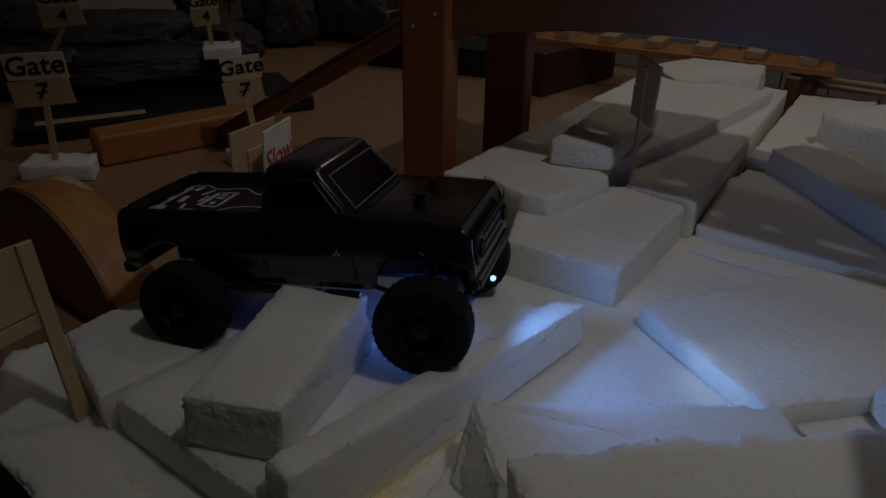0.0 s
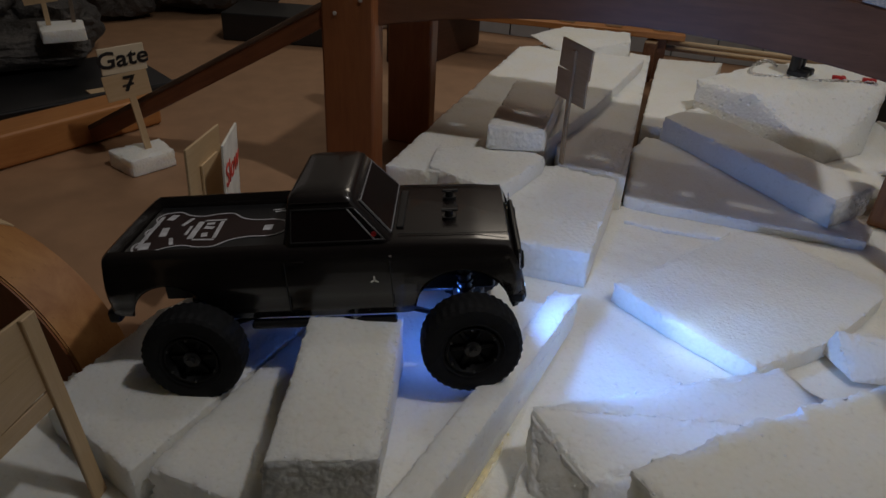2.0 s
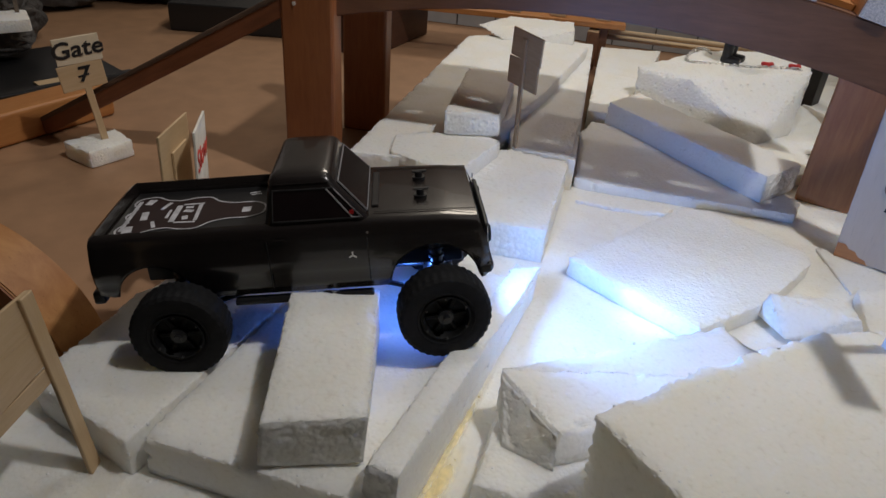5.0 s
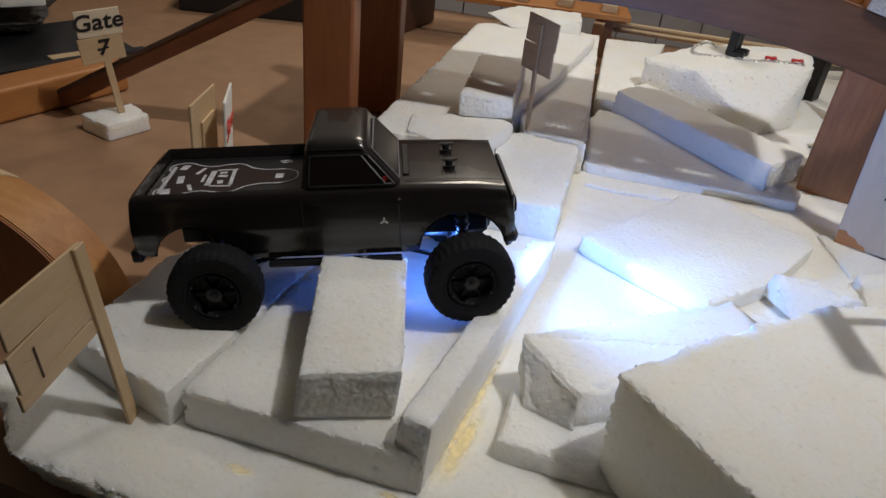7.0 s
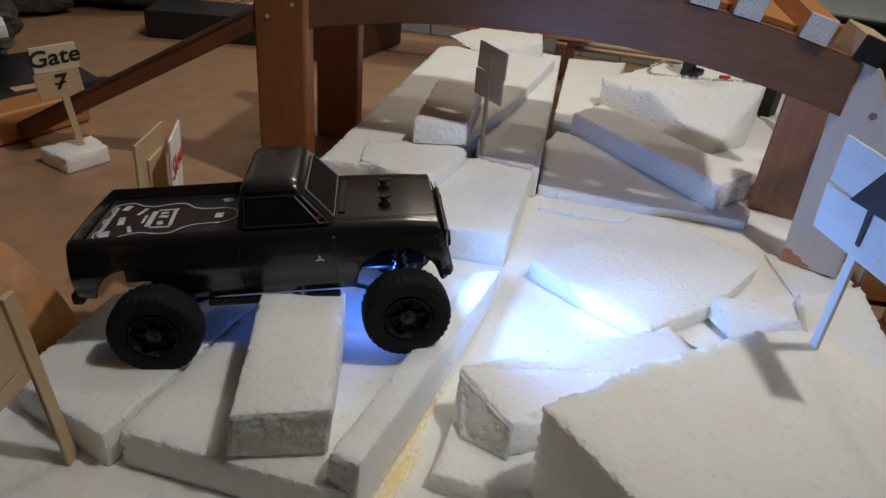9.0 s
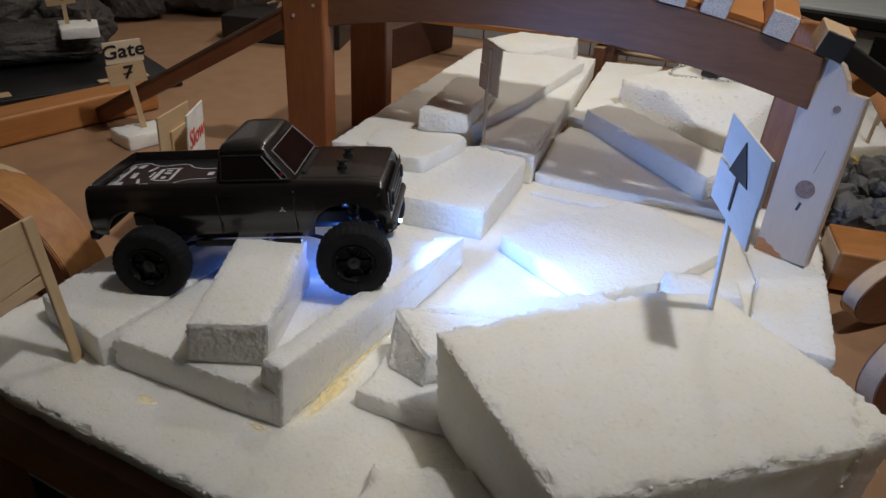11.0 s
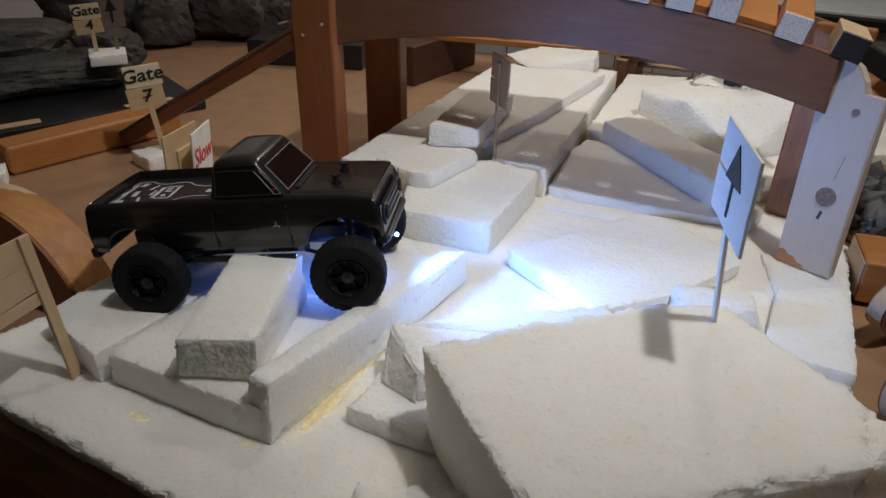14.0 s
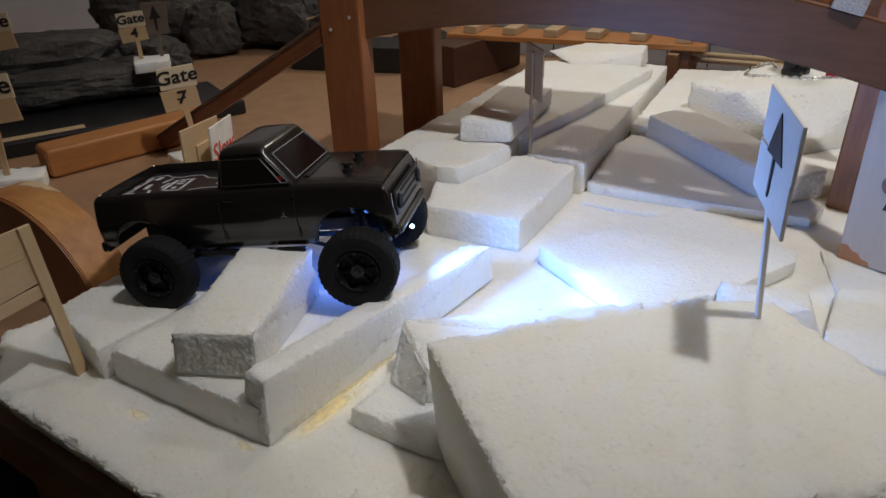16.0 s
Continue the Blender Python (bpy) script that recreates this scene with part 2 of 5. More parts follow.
def box_bm(size, at=(0, 0, 0), bevel=0.0, seg=2, bm=None, turn=None):
    bm = bm or bmesh.new()
    m = Matrix.Translation(at) @ (turn or Matrix()) @ Matrix.Diagonal((*size, 1))
    made = bmesh.ops.create_cube(bm, size=1, matrix=m)["verts"]
    if bevel:
        edges = list({e for v in made for e in v.link_edges})
        bmesh.ops.bevel(bm, geom=edges, offset=bevel, segments=seg, affect="EDGES", profile=0.5)
    return bm


def cyl_bm(radius, depth, axis="Z", at=(0, 0, 0), seg=24, bm=None, r2=None, bevel=0.0):
    bm = bm or bmesh.new()
    turn = {"Z": Matrix(), "X": Matrix.Rotation(radians(90), 4, "Y"), "Y": Matrix.Rotation(radians(90), 4, "X")}[axis]
    made = bmesh.ops.create_cone(bm, cap_ends=True, segments=seg, radius1=radius, radius2=radius if r2 is None else r2, depth=depth, matrix=Matrix.Translation(at) @ turn)["verts"]
    if bevel:
        edges = [e for e in {e for v in made for e in v.link_edges} if any(len(f.verts) > 4 for f in e.link_faces)]
        bmesh.ops.bevel(bm, geom=edges, offset=bevel, segments=2, affect="EDGES")
    return bm


def poly_bm(outline, depth, bm=None):
    """A flat outline in x and z, drawn out along y from -depth/2 to depth/2."""
    bm = bm or bmesh.new()
    near = [bm.verts.new((x, -depth / 2, z)) for x, z in outline]
    far = [bm.verts.new((x, depth / 2, z)) for x, z in outline]
    n = len(outline)
    bm.faces.new(near)
    bm.faces.new(far[::-1])
    for i in range(n):
        bm.faces.new((near[i], far[i], far[(i + 1) % n], near[(i + 1) % n]))
    return bm


def finer(bm, length, rounds=7):
    bmesh.ops.triangulate(bm, faces=bm.faces)
    for _ in range(rounds):
        long = [e for e in bm.edges if e.calc_length() > length]
        if not long:
            break
        bmesh.ops.subdivide_edges(bm, edges=long, cuts=1)
        bmesh.ops.triangulate(bm, faces=[f for f in bm.faces if len(f.verts) > 3])


def edge_distance(points, corners):
    """For each point the distance to the nearest corner line, and which line that is."""
    best, which = np.full(len(points), 9.0), np.zeros(len(points), dtype=int)
    for n, (p, q, _) in enumerate(corners):
        p, d = np.array(p), np.array(q - p)
        t = np.clip((points - p) @ d / max(d @ d, 1e-12), 0, 1)
        gap = np.linalg.norm(points - p - t[:, None] * d, axis=1)
        nearer = gap < best
        best[nearer], which[nearer] = gap[nearer], n
    return best, which


def rough_up(bm, amount, seed, corners, reach=0.0050):
    """Faint waves on the faces, crumbled chips along the edges."""
    for _ in range(2):
        bm.verts.index_update()
        gap, _ = edge_distance(np.array([v.co for v in bm.verts]), corners)
        long = [e for e in bm.edges if e.calc_length() > 0.0024 and max(gap[e.verts[0].index], gap[e.verts[1].index]) < reach]
        bmesh.ops.subdivide_edges(bm, edges=long, cuts=1)
        bmesh.ops.triangulate(bm, faces=[f for f in bm.faces if len(f.verts) > 3])
    bm.normal_update()
    bm.verts.index_update()
    gap, which = edge_distance(np.array([v.co for v in bm.verts]), corners)
    moves = []
    for v in bm.verts:
        p = v.co + Vector((seed * 0.31, seed * 0.17, seed * 0.09))
        move = v.normal * (amount * 0.22 * noise.noise(p * 90))
        near = 1 - gap[v.index] / reach
        if near > 0:
            chip = 2.2 * max(0.0, noise.noise(p * 75) - 0.05) + 1.6 * max(0.0, noise.noise(p * 150) - 0.10) + 1.1 * max(0.0, noise.noise(p * 240)) + 0.5 * noise.noise(p * 600) + 0.25
            move -= corners[which[v.index]][2] * (amount * chip * near)
        moves.append(move)
    for v, d in zip(bm.verts, moves):
        v.co += d
    return gap


BEAD = [(0, 0, 1), (0.94, 0, 0.33), (-0.47, 0.82, 0.33), (-0.47, -0.82, 0.33), (0.47, 0.82, -0.33), (-0.94, 0, -0.33), (0.47, -0.82, -0.33), (0, 0, -1)]
BEAD_FACES = [(0, 1, 2), (0, 2, 3), (0, 3, 1), (1, 4, 2), (2, 5, 3), (3, 6, 1), (2, 4, 5), (3, 5, 6), (1, 6, 4), (7, 5, 4), (7, 6, 5), (7, 4, 6)]


BALL = bmesh.new()
bmesh.ops.create_icosphere(BALL, subdivisions=1, radius=1)
BALL_V = [v.co.copy() for v in BALL.verts]
BALL_F = [tuple(v.index for v in f.verts) for f in BALL.faces]
BALL.free()


def crumbs(edge_spots, top_spots, length, area, seed):
    """Beads half sunk along the upper edges and scattered over the top."""
    pick = random.Random(seed * 7 + 1)
    spots = [pick.choice(edge_spots) for _ in range(int(length / 0.0110))] if edge_spots else []
    spots += [pick.choice(top_spots) for _ in range(int(area / 0.00012))] if top_spots else []
    verts, faces = [], []
    for p in spots:
        r = pick.uniform(0.0004, 0.0008) if pick.random() < 0.85 else pick.uniform(0.0008, 0.0013)
        base = len(verts)
        verts += [(p[0] + r * q.x, p[1] + r * q.y, p[2] + r * (q.z - 0.55)) for q in BALL_V]
        faces += [tuple(base + k for k in f) for f in BALL_F]
    mesh = bpy.data.meshes.new("bead_grit")
    mesh.from_pydata(verts, [], faces)
    mesh.polygons.foreach_set("use_smooth", [True] * len(faces))
    mesh.materials.append(FOAM_BEAD)
    return mesh


def foam(name, points, label, material=FOAM, bevel=0.0016, fine=0.0055, amount=0.0007, seed=1, category="foam block", group="white foam blocks"):
    """A block of foam: the hull of its corners, with crumbly edges."""
    bm = bmesh.new()
    for p in points:
        bm.verts.new(p)
    bmesh.ops.convex_hull(bm, input=bm.verts)
    bmesh.ops.delete(bm, geom=[v for v in bm.verts if not v.link_faces], context="VERTS")
    bmesh.ops.dissolve_limit(bm, angle_limit=radians(3), verts=bm.verts, edges=bm.edges)
    bm.normal_update()
    low, high = min(v.co.z for v in bm.verts), max(v.co.z for v in bm.verts)
    corner_lines = [(e.verts[0].co.copy(), e.verts[1].co.copy(), sum((f.normal for f in e.link_faces), Vector()).normalized()) for e in bm.edges]
    length = sum((p - q).length for p, q, _ in corner_lines) * 0.6
    area = sum(f.calc_area() for f in bm.faces if f.normal.z > 0.6)
    if bevel:
        bmesh.ops.bevel(bm, geom=list(bm.edges), offset=bevel * 0.5, segments=2, affect="EDGES", profile=0.6)
    finer(bm, fine * 0.72)
    upper = [c for c in corner_lines if max(c[0].z, c[1].z) > low + 0.5 * (high - low)]
    gap = rough_up(bm, max(amount * 1.3, 0.0013), seed, upper)
    bm.normal_update()
    edge_spots = [v.co.copy() for v in bm.verts if gap[v.index] < 0.0018 and v.co.z > low + 0.35 * (high - low)]
    top_spots = [v.co.copy() for v in bm.verts if v.normal.z > 0.85]
    ob = part(name, bm, material, smooth=True)
    ob.data.set_sharp_from_angle(angle=radians(42))
    beads = new("bead_grit", crumbs(edge_spots, top_spots, length, area, seed))
    beads.parent = ob
    tagged(beads, "", "", "", "stuff")
    return tagged(ob, label, category, group)


def beaded_face(owner, a, b, c, d, seed, size=0.0017, name="torn_end", label="rough torn end showing foam beads", lift=0.0, material=FOAM_TORN):
    """A torn face a, b, c, d of an owner block: an uneven skin with beads standing out of it."""
    pick = random.Random(seed)
    a, b, c, d = (Vector(p) for p in (a, b, c, d))
    out = (b - a).cross(d - a).normalized()
    wide, high = ((b - a).length + (c - d).length) / 2, ((d - a).length + (c - b).length) / 2
    nu, nv = max(4, int(wide / 0.0006)), max(4, int(high / 0.0006))
    beads = []
    for i in range(int(high / (size * 1.7)) + 1):
        for j in range(int(wide / (size * 1.7)) + 1):
            if pick.random() < 0.72:
                beads.append(((j + 0.5 * (i % 2) + pick.uniform(-0.35, 0.35)) * size * 1.7, (i + pick.uniform(-0.35, 0.35)) * size * 1.7, size * pick.uniform(0.65, 1.25)))
    beads = np.array(beads)
    verts, faces = [], []
    for i in range(nv + 1):
        for j in range(nu + 1):
            u, v = j / nu, i / nv
            p = a.lerp(b, u).lerp(d.lerp(c, u), v)
            inner = min(1.0, min(u * wide, (1 - u) * wide, v * high, (1 - v) * high) / 0.0016)
            r2 = beads[:, 2] ** 2 - (beads[:, 0] - u * wide) ** 2 - (beads[:, 1] - v * high) ** 2
            bump_up = 0.28 * math.sqrt(max(0.0, float(r2.max())))
            q = p + Vector((seed, 0, 0))
            h = 0.0008 * noise.noise(q * 95) + 0.0005 * noise.noise(q * 330) + bump_up - 0.0006
            verts.append(tuple(p + out * (lift + inner * h - (1 - inner) * 0.0016)))
    for i in range(nv):
        for j in range(nu):
            k = i * (nu + 1) + j
            faces.append((k, k + 1, k + nu + 2, k + nu + 1))
    mesh = bpy.data.meshes.new(name)
    mesh.from_pydata(verts, [], faces)
    mesh.polygons.foreach_set("use_smooth", [True] * len(faces))
    mesh.materials.append(material)
    ob = new(name, mesh)
    ob.parent = owner
    ob["label"] = label
    return ob


def slab(outline, low, top):
    """Corners of a slab: top is one height or one for each corner."""
    tops = top if isinstance(top, (list, tuple)) else [top] * len(outline)
    # a saw cuts one plane
    table_xy = np.array([(1.0, x, y) for x, y in outline])
    tops = table_xy @ np.linalg.lstsq(table_xy, np.array(tops, dtype=float), rcond=None)[0]
    return [(x, y, low) for x, y in outline] + [(x, y, z) for (x, y), z in zip(outline, tops)]


def beam_m(p0, p1, up=(0, 0, 1)):
    """A frame with x along p0 to p1, z near up, its origin halfway."""
    p0, p1 = Vector(p0), Vector(p1)
    x = (p1 - p0).normalized()
    y = Vector(up).cross(x).normalized()
    z = x.cross(y)
    return Matrix.Translation((p0 + p1) / 2) @ Matrix((x, y, z)).transposed().to_4x4()


def beam(name, p0, p1, width, height, material, label, category, up=(0, 0, 1), bevel=0.0012, group="", parent=None):
    length = (Vector(p1) - Vector(p0)).length
    ob = part(name, box_bm((length, width, height), bevel=bevel), material, parent)
    ob.matrix_world = beam_m(p0, p1, up)
    return tagged(ob, label, category, group)


def text_mesh(name, words, size, thick, material, parent, m, bold=0.0):
    data = bpy.data.curves.new(name, "FONT")
    data.body, data.size, data.extrude, data.align_x, data.align_y = words, size, thick, "CENTER", "CENTER"
    data.offset, data.resolution_u, data.shear = bold, 3, 0.12
    tmp = bpy.data.objects.new(name, data)
    scene.collection.objects.link(tmp)
    mesh = bpy.data.meshes.new_from_object(tmp.evaluated_get(bpy.context.evaluated_depsgraph_get()))
    bpy.data.objects.remove(tmp)
    mesh.materials.clear()
    mesh.materials.append(material)
    ob = new(name, mesh)
    ob.parent = parent
    ob.matrix_local = m
    return ob


# ---- the room ----
def structure(name, ob, label):
    return tagged(ob, label, "", "", "structure")


structure("floor", part("floor", box_bm((5.2, 4.6, 0.05), (0.3, -0.4, -0.775)), CARPET), "dark floor of the room below the table")
structure("ceiling", part("ceiling", box_bm((5.2, 4.6, 0.05), (0.3, -0.4, 1.775)), WALL), "plain off-white ceiling of the room")
structure("wall_north", part("wall_north", box_bm((5.2, 0.1, 2.5), (0.3, 1.95, 0.5)), WALL), "plain off-white wall behind the table")
structure("wall_south", part("wall_south", box_bm((5.2, 0.1, 2.5), (0.3, -2.75, 0.5)), WALL), "plain off-white wall of the room")
structure("wall_west", part("wall_west", box_bm((0.1, 4.6, 2.5), (-2.35, -0.4, 0.5)), WALL), "plain off-white wall of the room")
structure("wall_east", part("wall_east", box_bm((0.1, 4.6, 2.5), (2.95, -0.4, 0.5)), WALL), "plain off-white wall of the room")

# table: a board whose near edge runs under the foam base
EDGE = Vector((0.758, -0.652, 0))
table = thing("table")
bm = bmesh.new()
near = [Vector((-0.168, -0.113, 0)) + EDGE * k for k in (-0.62, 0.70)]
ring = [near[0], near[1], Vector((1.02, -0.22, 0)), Vector((1.02, 0.40, 0)), Vector((0.84, 1.00, 0)), Vector((0.84, 1.60, 0)), Vector((-1.3, 1.60, 0)), Vector((-1.3, 0.70, 0))]
top = [bm.verts.new((p.x, p.y, 0.0)) for p in ring]
low = [bm.verts.new((p.x, p.y, -0.018)) for p in ring]
bm.faces.new(top)
bm.faces.new(low[::-1])
for i in range(len(ring)):
    bm.faces.new((top[i], low[i], low[(i + 1) % len(ring)], top[(i + 1) % len(ring)]))
part("tabletop", bm, BOARD, table)
part("edge_rail", box_bm((1.3, 0.02, 0.045), bevel=0.002), WOOD_ORANGE, table, "orange-brown wooden edge rail").matrix_world = beam_m(near[0] + Vector((0.012, 0.013, -0.041)), near[1] + Vector((0.012, 0.013, -0.041)))
for x, y in ((-0.35, 0.25), (0.30, -0.33), (0.94, 0.1), (0.76, 1.5), (-1.2, 1.5)):
    part("table_leg", box_bm((0.05, 0.05, 0.732), (x, y, -0.384), 0.004), WOOD_ORANGE, table)
tagged(table, "brown hardboard tabletop with an orange-brown wooden edge", "table")

# ---- foam landscape ----
base_top = slab([(-0.157, -0.124), (-0.006, -0.254), (0.20, -0.43), (0.372, -0.212), (0.50, -0.05), (0.53, 0.03), (0.44, 0.12), (0.16, 0.10), (-0.02, 0.03), (-0.10, -0.005), (-0.172, -0.062)],
                0.0005, [0.026, 0.026, 0.026, 0.022, 0.018, 0.018, 0.020, 0.024, 0.026, 0.026, 0.026])
base_low = [(x + (0.15 - x) * 0.035, y + (-0.08 - y) * 0.06, z) if n < len(base_top) // 2 else (x, y, z) for n, (x, y, z) in enumerate(base_top)]
foam("foam_base_slab", base_low, "wide flat white foam sheet lying on the brown tabletop", FOAM_OLD, 0.003, 0.007, 0.0024, 2, "foam sheet")
foam("foam_slab", slab([(-0.131, -0.070), (-0.088, -0.127), (-0.012, -0.045), (0.045, 0.005), (-0.02, 0.03), (-0.082, -0.006)], 0.0255, [0.046, 0.0485, 0.050, 0.050, 0.048, 0.046]), "flat white foam slab under the truck's rear wheel", FOAM, seed=3)
foam("foam_slab", slab([(-0.0815, -0.1265), (-0.004, -0.186), (0.012, -0.196), (0.135, -0.058), (0.10, -0.012), (0.052, 0.004), (-0.006, -0.048)], 0.0255, [0.050, 0.050, 0.050, 0.052, 0.052, 0.050, 0.050]), "flat white foam slab with a straight cut front face", FOAM, seed=4)
under_brick = foam("foam_brick", [(-0.033, -0.162, 0.0780), (0.0105, -0.1735, 0.0800), (-0.0045, -0.083, 0.086), (0.039, -0.094, 0.086), (-0.036, -0.160, 0.0508), (0.0085, -0.172, 0.0508), (-0.005, -0.081, 0.0515), (0.040, -0.092, 0.0515)],
     "small white foam brick with rough beaded ends", FOAM, 0.0016, 0.004, 0.0008, 5)
beaded_face(under_brick, (-0.0355, -0.1615, 0.0520), (0.0085, -0.1735, 0.0520), (0.0102, -0.1745, 0.0790), (-0.0328, -0.1630, 0.0770), 51)
standing = foam("foam_plank", [(0.005, -0.187, 0.068), (0.0155, -0.198, 0.068), (0.157, -0.057, 0.0565), (0.142, -0.050, 0.0575), (0.001, -0.186, 0.0255), (0.0135, -0.1985, 0.0255), (0.161, -0.048, 0.0255), (0.146, -0.038, 0.0255)],
     "long white foam plank standing on its edge", FOAM, 0.0014, 0.0055, 0.0005, 6)
beaded_face(standing, (0.0010, -0.1865, 0.0275), (0.0132, -0.1990, 0.0275), (0.0152, -0.1985, 0.0670), (0.0050, -0.1875, 0.0670), 56)
foam("foam_slab", [(0.0566, -0.1860, 0.0365), (0.0745, -0.2005, 0.0365), (0.103, -0.2050, 0.0362), (0.150, -0.195, 0.0365), (0.13, -0.145, 0.0365), (0.086, -0.1500, 0.0365), (0.0548, -0.1872, 0.0258), (0.0735, -0.2030, 0.0258), (0.1022, -0.2240, 0.0258), (0.15, -0.235, 0.0258), (0.13, -0.142, 0.0258), (0.083, -0.1480, 0.0258)],
     "thin white foam offcut beneath the thick block", FOAM_CUT, 0.0014, 0.0045, 0.0010, 7)
chunk = foam("foam_chunk", [(0.0893, -0.1405, 0.0592), (0.0985, -0.1855, 0.0560), (0.232, -0.1405, 0.0560), (0.24, -0.19, 0.0550), (0.0785, -0.1695, 0.0366), (0.0835, -0.1500, 0.0440), (0.0958, -0.1912, 0.0366), (0.140, -0.134, 0.0265), (0.24, -0.132, 0.0265), (0.25, -0.19, 0.0370)],
     "broken white foam chunk with a crumbled beaded end", FOAM, 0.0016, 0.0045, 0.0012, 8)
beaded_face(chunk, (0.0776, -0.1705, 0.0374), (0.0948, -0.1918, 0.0374), (0.0967, -0.1866, 0.0553), (0.0880, -0.1425, 0.0583), 52)
foam("foam_block", [(0.0955, -0.2085, 0.0905), (0.165, -0.196, 0.0905), (0.235, -0.1915, 0.0895), (0.275, -0.199, 0.088), (0.296, -0.285, 0.087), (0.302, -0.314, 0.085), (0.27, -0.322, 0.087), (0.119, -0.325, 0.088),
                     (0.0985, -0.2085, 0.0265), (0.1215, -0.323, 0.0265), (0.238, -0.1915, 0.0265), (0.277, -0.199, 0.0265), (0.300, -0.312, 0.0265), (0.27, -0.3205, 0.0265), (0.165, -0.1965, 0.0265)],
     "thick cream-white foam block with worn corners", FOAM_OLD, 0.0025, 0.006, 0.0019, 9)
foam("foam_slab", slab([(0.0573, -0.2403), (0.1075, -0.2560), (0.1165, -0.2890), (0.1165, -0.3250), (0.0900, -0.3230), (0.0365, -0.2840), (0.0450, -0.2660)], 0.0265, 0.036), "thin smooth white foam slab against the thick block", FOAM, 0.0012, 0.0045, 0.0012, 15)
foam("foam_slab", slab([(0.198, -0.025), (0.338, 0.023), (0.352, 0.012), (0.385, -0.062), (0.375, -0.076), (0.305, -0.108), (0.238, -0.120), (0.2105, -0.060)], 0.0225, [0.038, 0.034, 0.034, 0.035, 0.034, 0.034, 0.036, 0.037]), "flat white foam slab lit by the truck's lamps", FOAM_CUT, 0.0016, 0.005, 0.0009, 10)
foam("foam_wedge", [(0.299, -0.109, 0.045), (0.349, -0.129, 0.043), (0.338, -0.149, 0.043), (0.295, -0.135, 0.0265), (0.297, -0.105, 0.0265), (0.355, -0.125, 0.0265), (0.345, -0.155, 0.0265)], "small white foam wedge beside the flat slab", FOAM_CUT, seed=11)
foam("foam_slab", slab([(0.389, -0.104), (0.446, -0.113), (0.470, -0.060), (0.415, -0.045)], 0.0195, 0.023), "thin white foam pad under the plank leg", FOAM_OLD, seed=12)
foam("foam_slab", slab([(0.386, -0.108), (0.443, -0.116), (0.373, -0.211), (0.330, -0.175)], 0.0205, [0.031, 0.031, 0.031, 0.030]), "flat square white foam slab by the sheet's edge", FOAM, seed=13)
foam("foam_slab", slab([(0.120, 0.035), (0.188, -0.008), (0.262, 0.091), (0.225, 0.128), (0.15, 0.14)], 0.0215, [0.0495, 0.0500, 0.0510, 0.0510, 0.050]), "thick white beaded foam slab before the truck", FOAM_BEADED, seed=15)
long_slab = foam("foam_slab", slab([(0.226, 0.1295), (0.270, 0.0925), (0.494, 0.430), (0.425, 0.470), (0.30, 0.30)], 0.0215, [0.0505, 0.0520, 0.0485, 0.050, 0.051]), "long beaded white foam slab holding a small sign", FOAM_CUT, 0.0014, 0.005, 0.0006, 16)
beaded_face(long_slab, (0.232, 0.127, 0.0508), (0.268, 0.096, 0.0513), (0.327, 0.180, 0.0505), (0.299, 0.205, 0.0505), 54, 0.0017, "beaded_patch", "coarse patch of torn foam beads", 0.0008, FOAM_BEADED)
foam("foam_slab", slab([(0.079, 0.132), (0.140, 0.095), (0.224, 0.152), (0.311, 0.228), (0.448, 0.372), (0.350, 0.458), (0.318, 0.452)], 0.0005, [0.062, 0.060, 0.064, 0.064, 0.062, 0.060, 0.058]), "tall white foam slab beside the bridge post", FOAM, seed=18)
foam("foam_slab", slab([(0.110, 0.118), (0.135, 0.082), (0.154, 0.072), (0.209, 0.118), (0.190, 0.150), (0.125, 0.150)], 0.0480, 0.0645), "smooth white foam offcut with a slanted front", FOAM, seed=19)
LET = [(0.164, 0.138, 0.0655), (0.209, 0.124, 0.0655), (0.233, 0.250, 0.0655), (0.279, 0.236, 0.0655), (0.1655, 0.1425, 0.0855), (0.211, 0.130, 0.082), (0.233, 0.252, 0.084), (0.279, 0.238, 0.082)]
marked = foam("foam_brick", LET, "white foam brick with blue marks on its end", FOAM_CUT, 0.0016, 0.004, 0.0007, 20)
beaded_face(marked, (0.1640, 0.1375, 0.0665), (0.2085, 0.1235, 0.0665), (0.2105, 0.1290, 0.0815), (0.1655, 0.1415, 0.0845), 53)
foam("foam_wedge", [(0.335, 0.462, 0.0705), (0.447, 0.407, 0.0735), (0.470, 0.450, 0.0735), (0.40, 0.50, 0.0705), (0.362, 0.415, 0.0565), (0.440, 0.395, 0.0545), (0.472, 0.445, 0.052), (0.40, 0.49, 0.052)], "white foam wedge lying on the long slab", FOAM_CUT, seed=21)
foam("foam_slab", slab([(0.276, 0.099), (0.290, 0.086), (0.432, -0.005), (0.455, 0.012), (0.44, 0.12), (0.365, 0.215), (0.335, 0.190)], 0.0195, [0.0315, 0.030, 0.029, 0.029, 0.030, 0.033, 0.033]), "low white foam slab between the stacked blocks", FOAM, seed=22)
foam("foam_slab", slab([(0.262, 0.072), (0.285, 0.052), (0.325, 0.030), (0.34, 0.038), (0.29, 0.078)], 0.0195, 0.0245), "thin white foam offcut at a slab's foot", FOAM_CUT, seed=28)
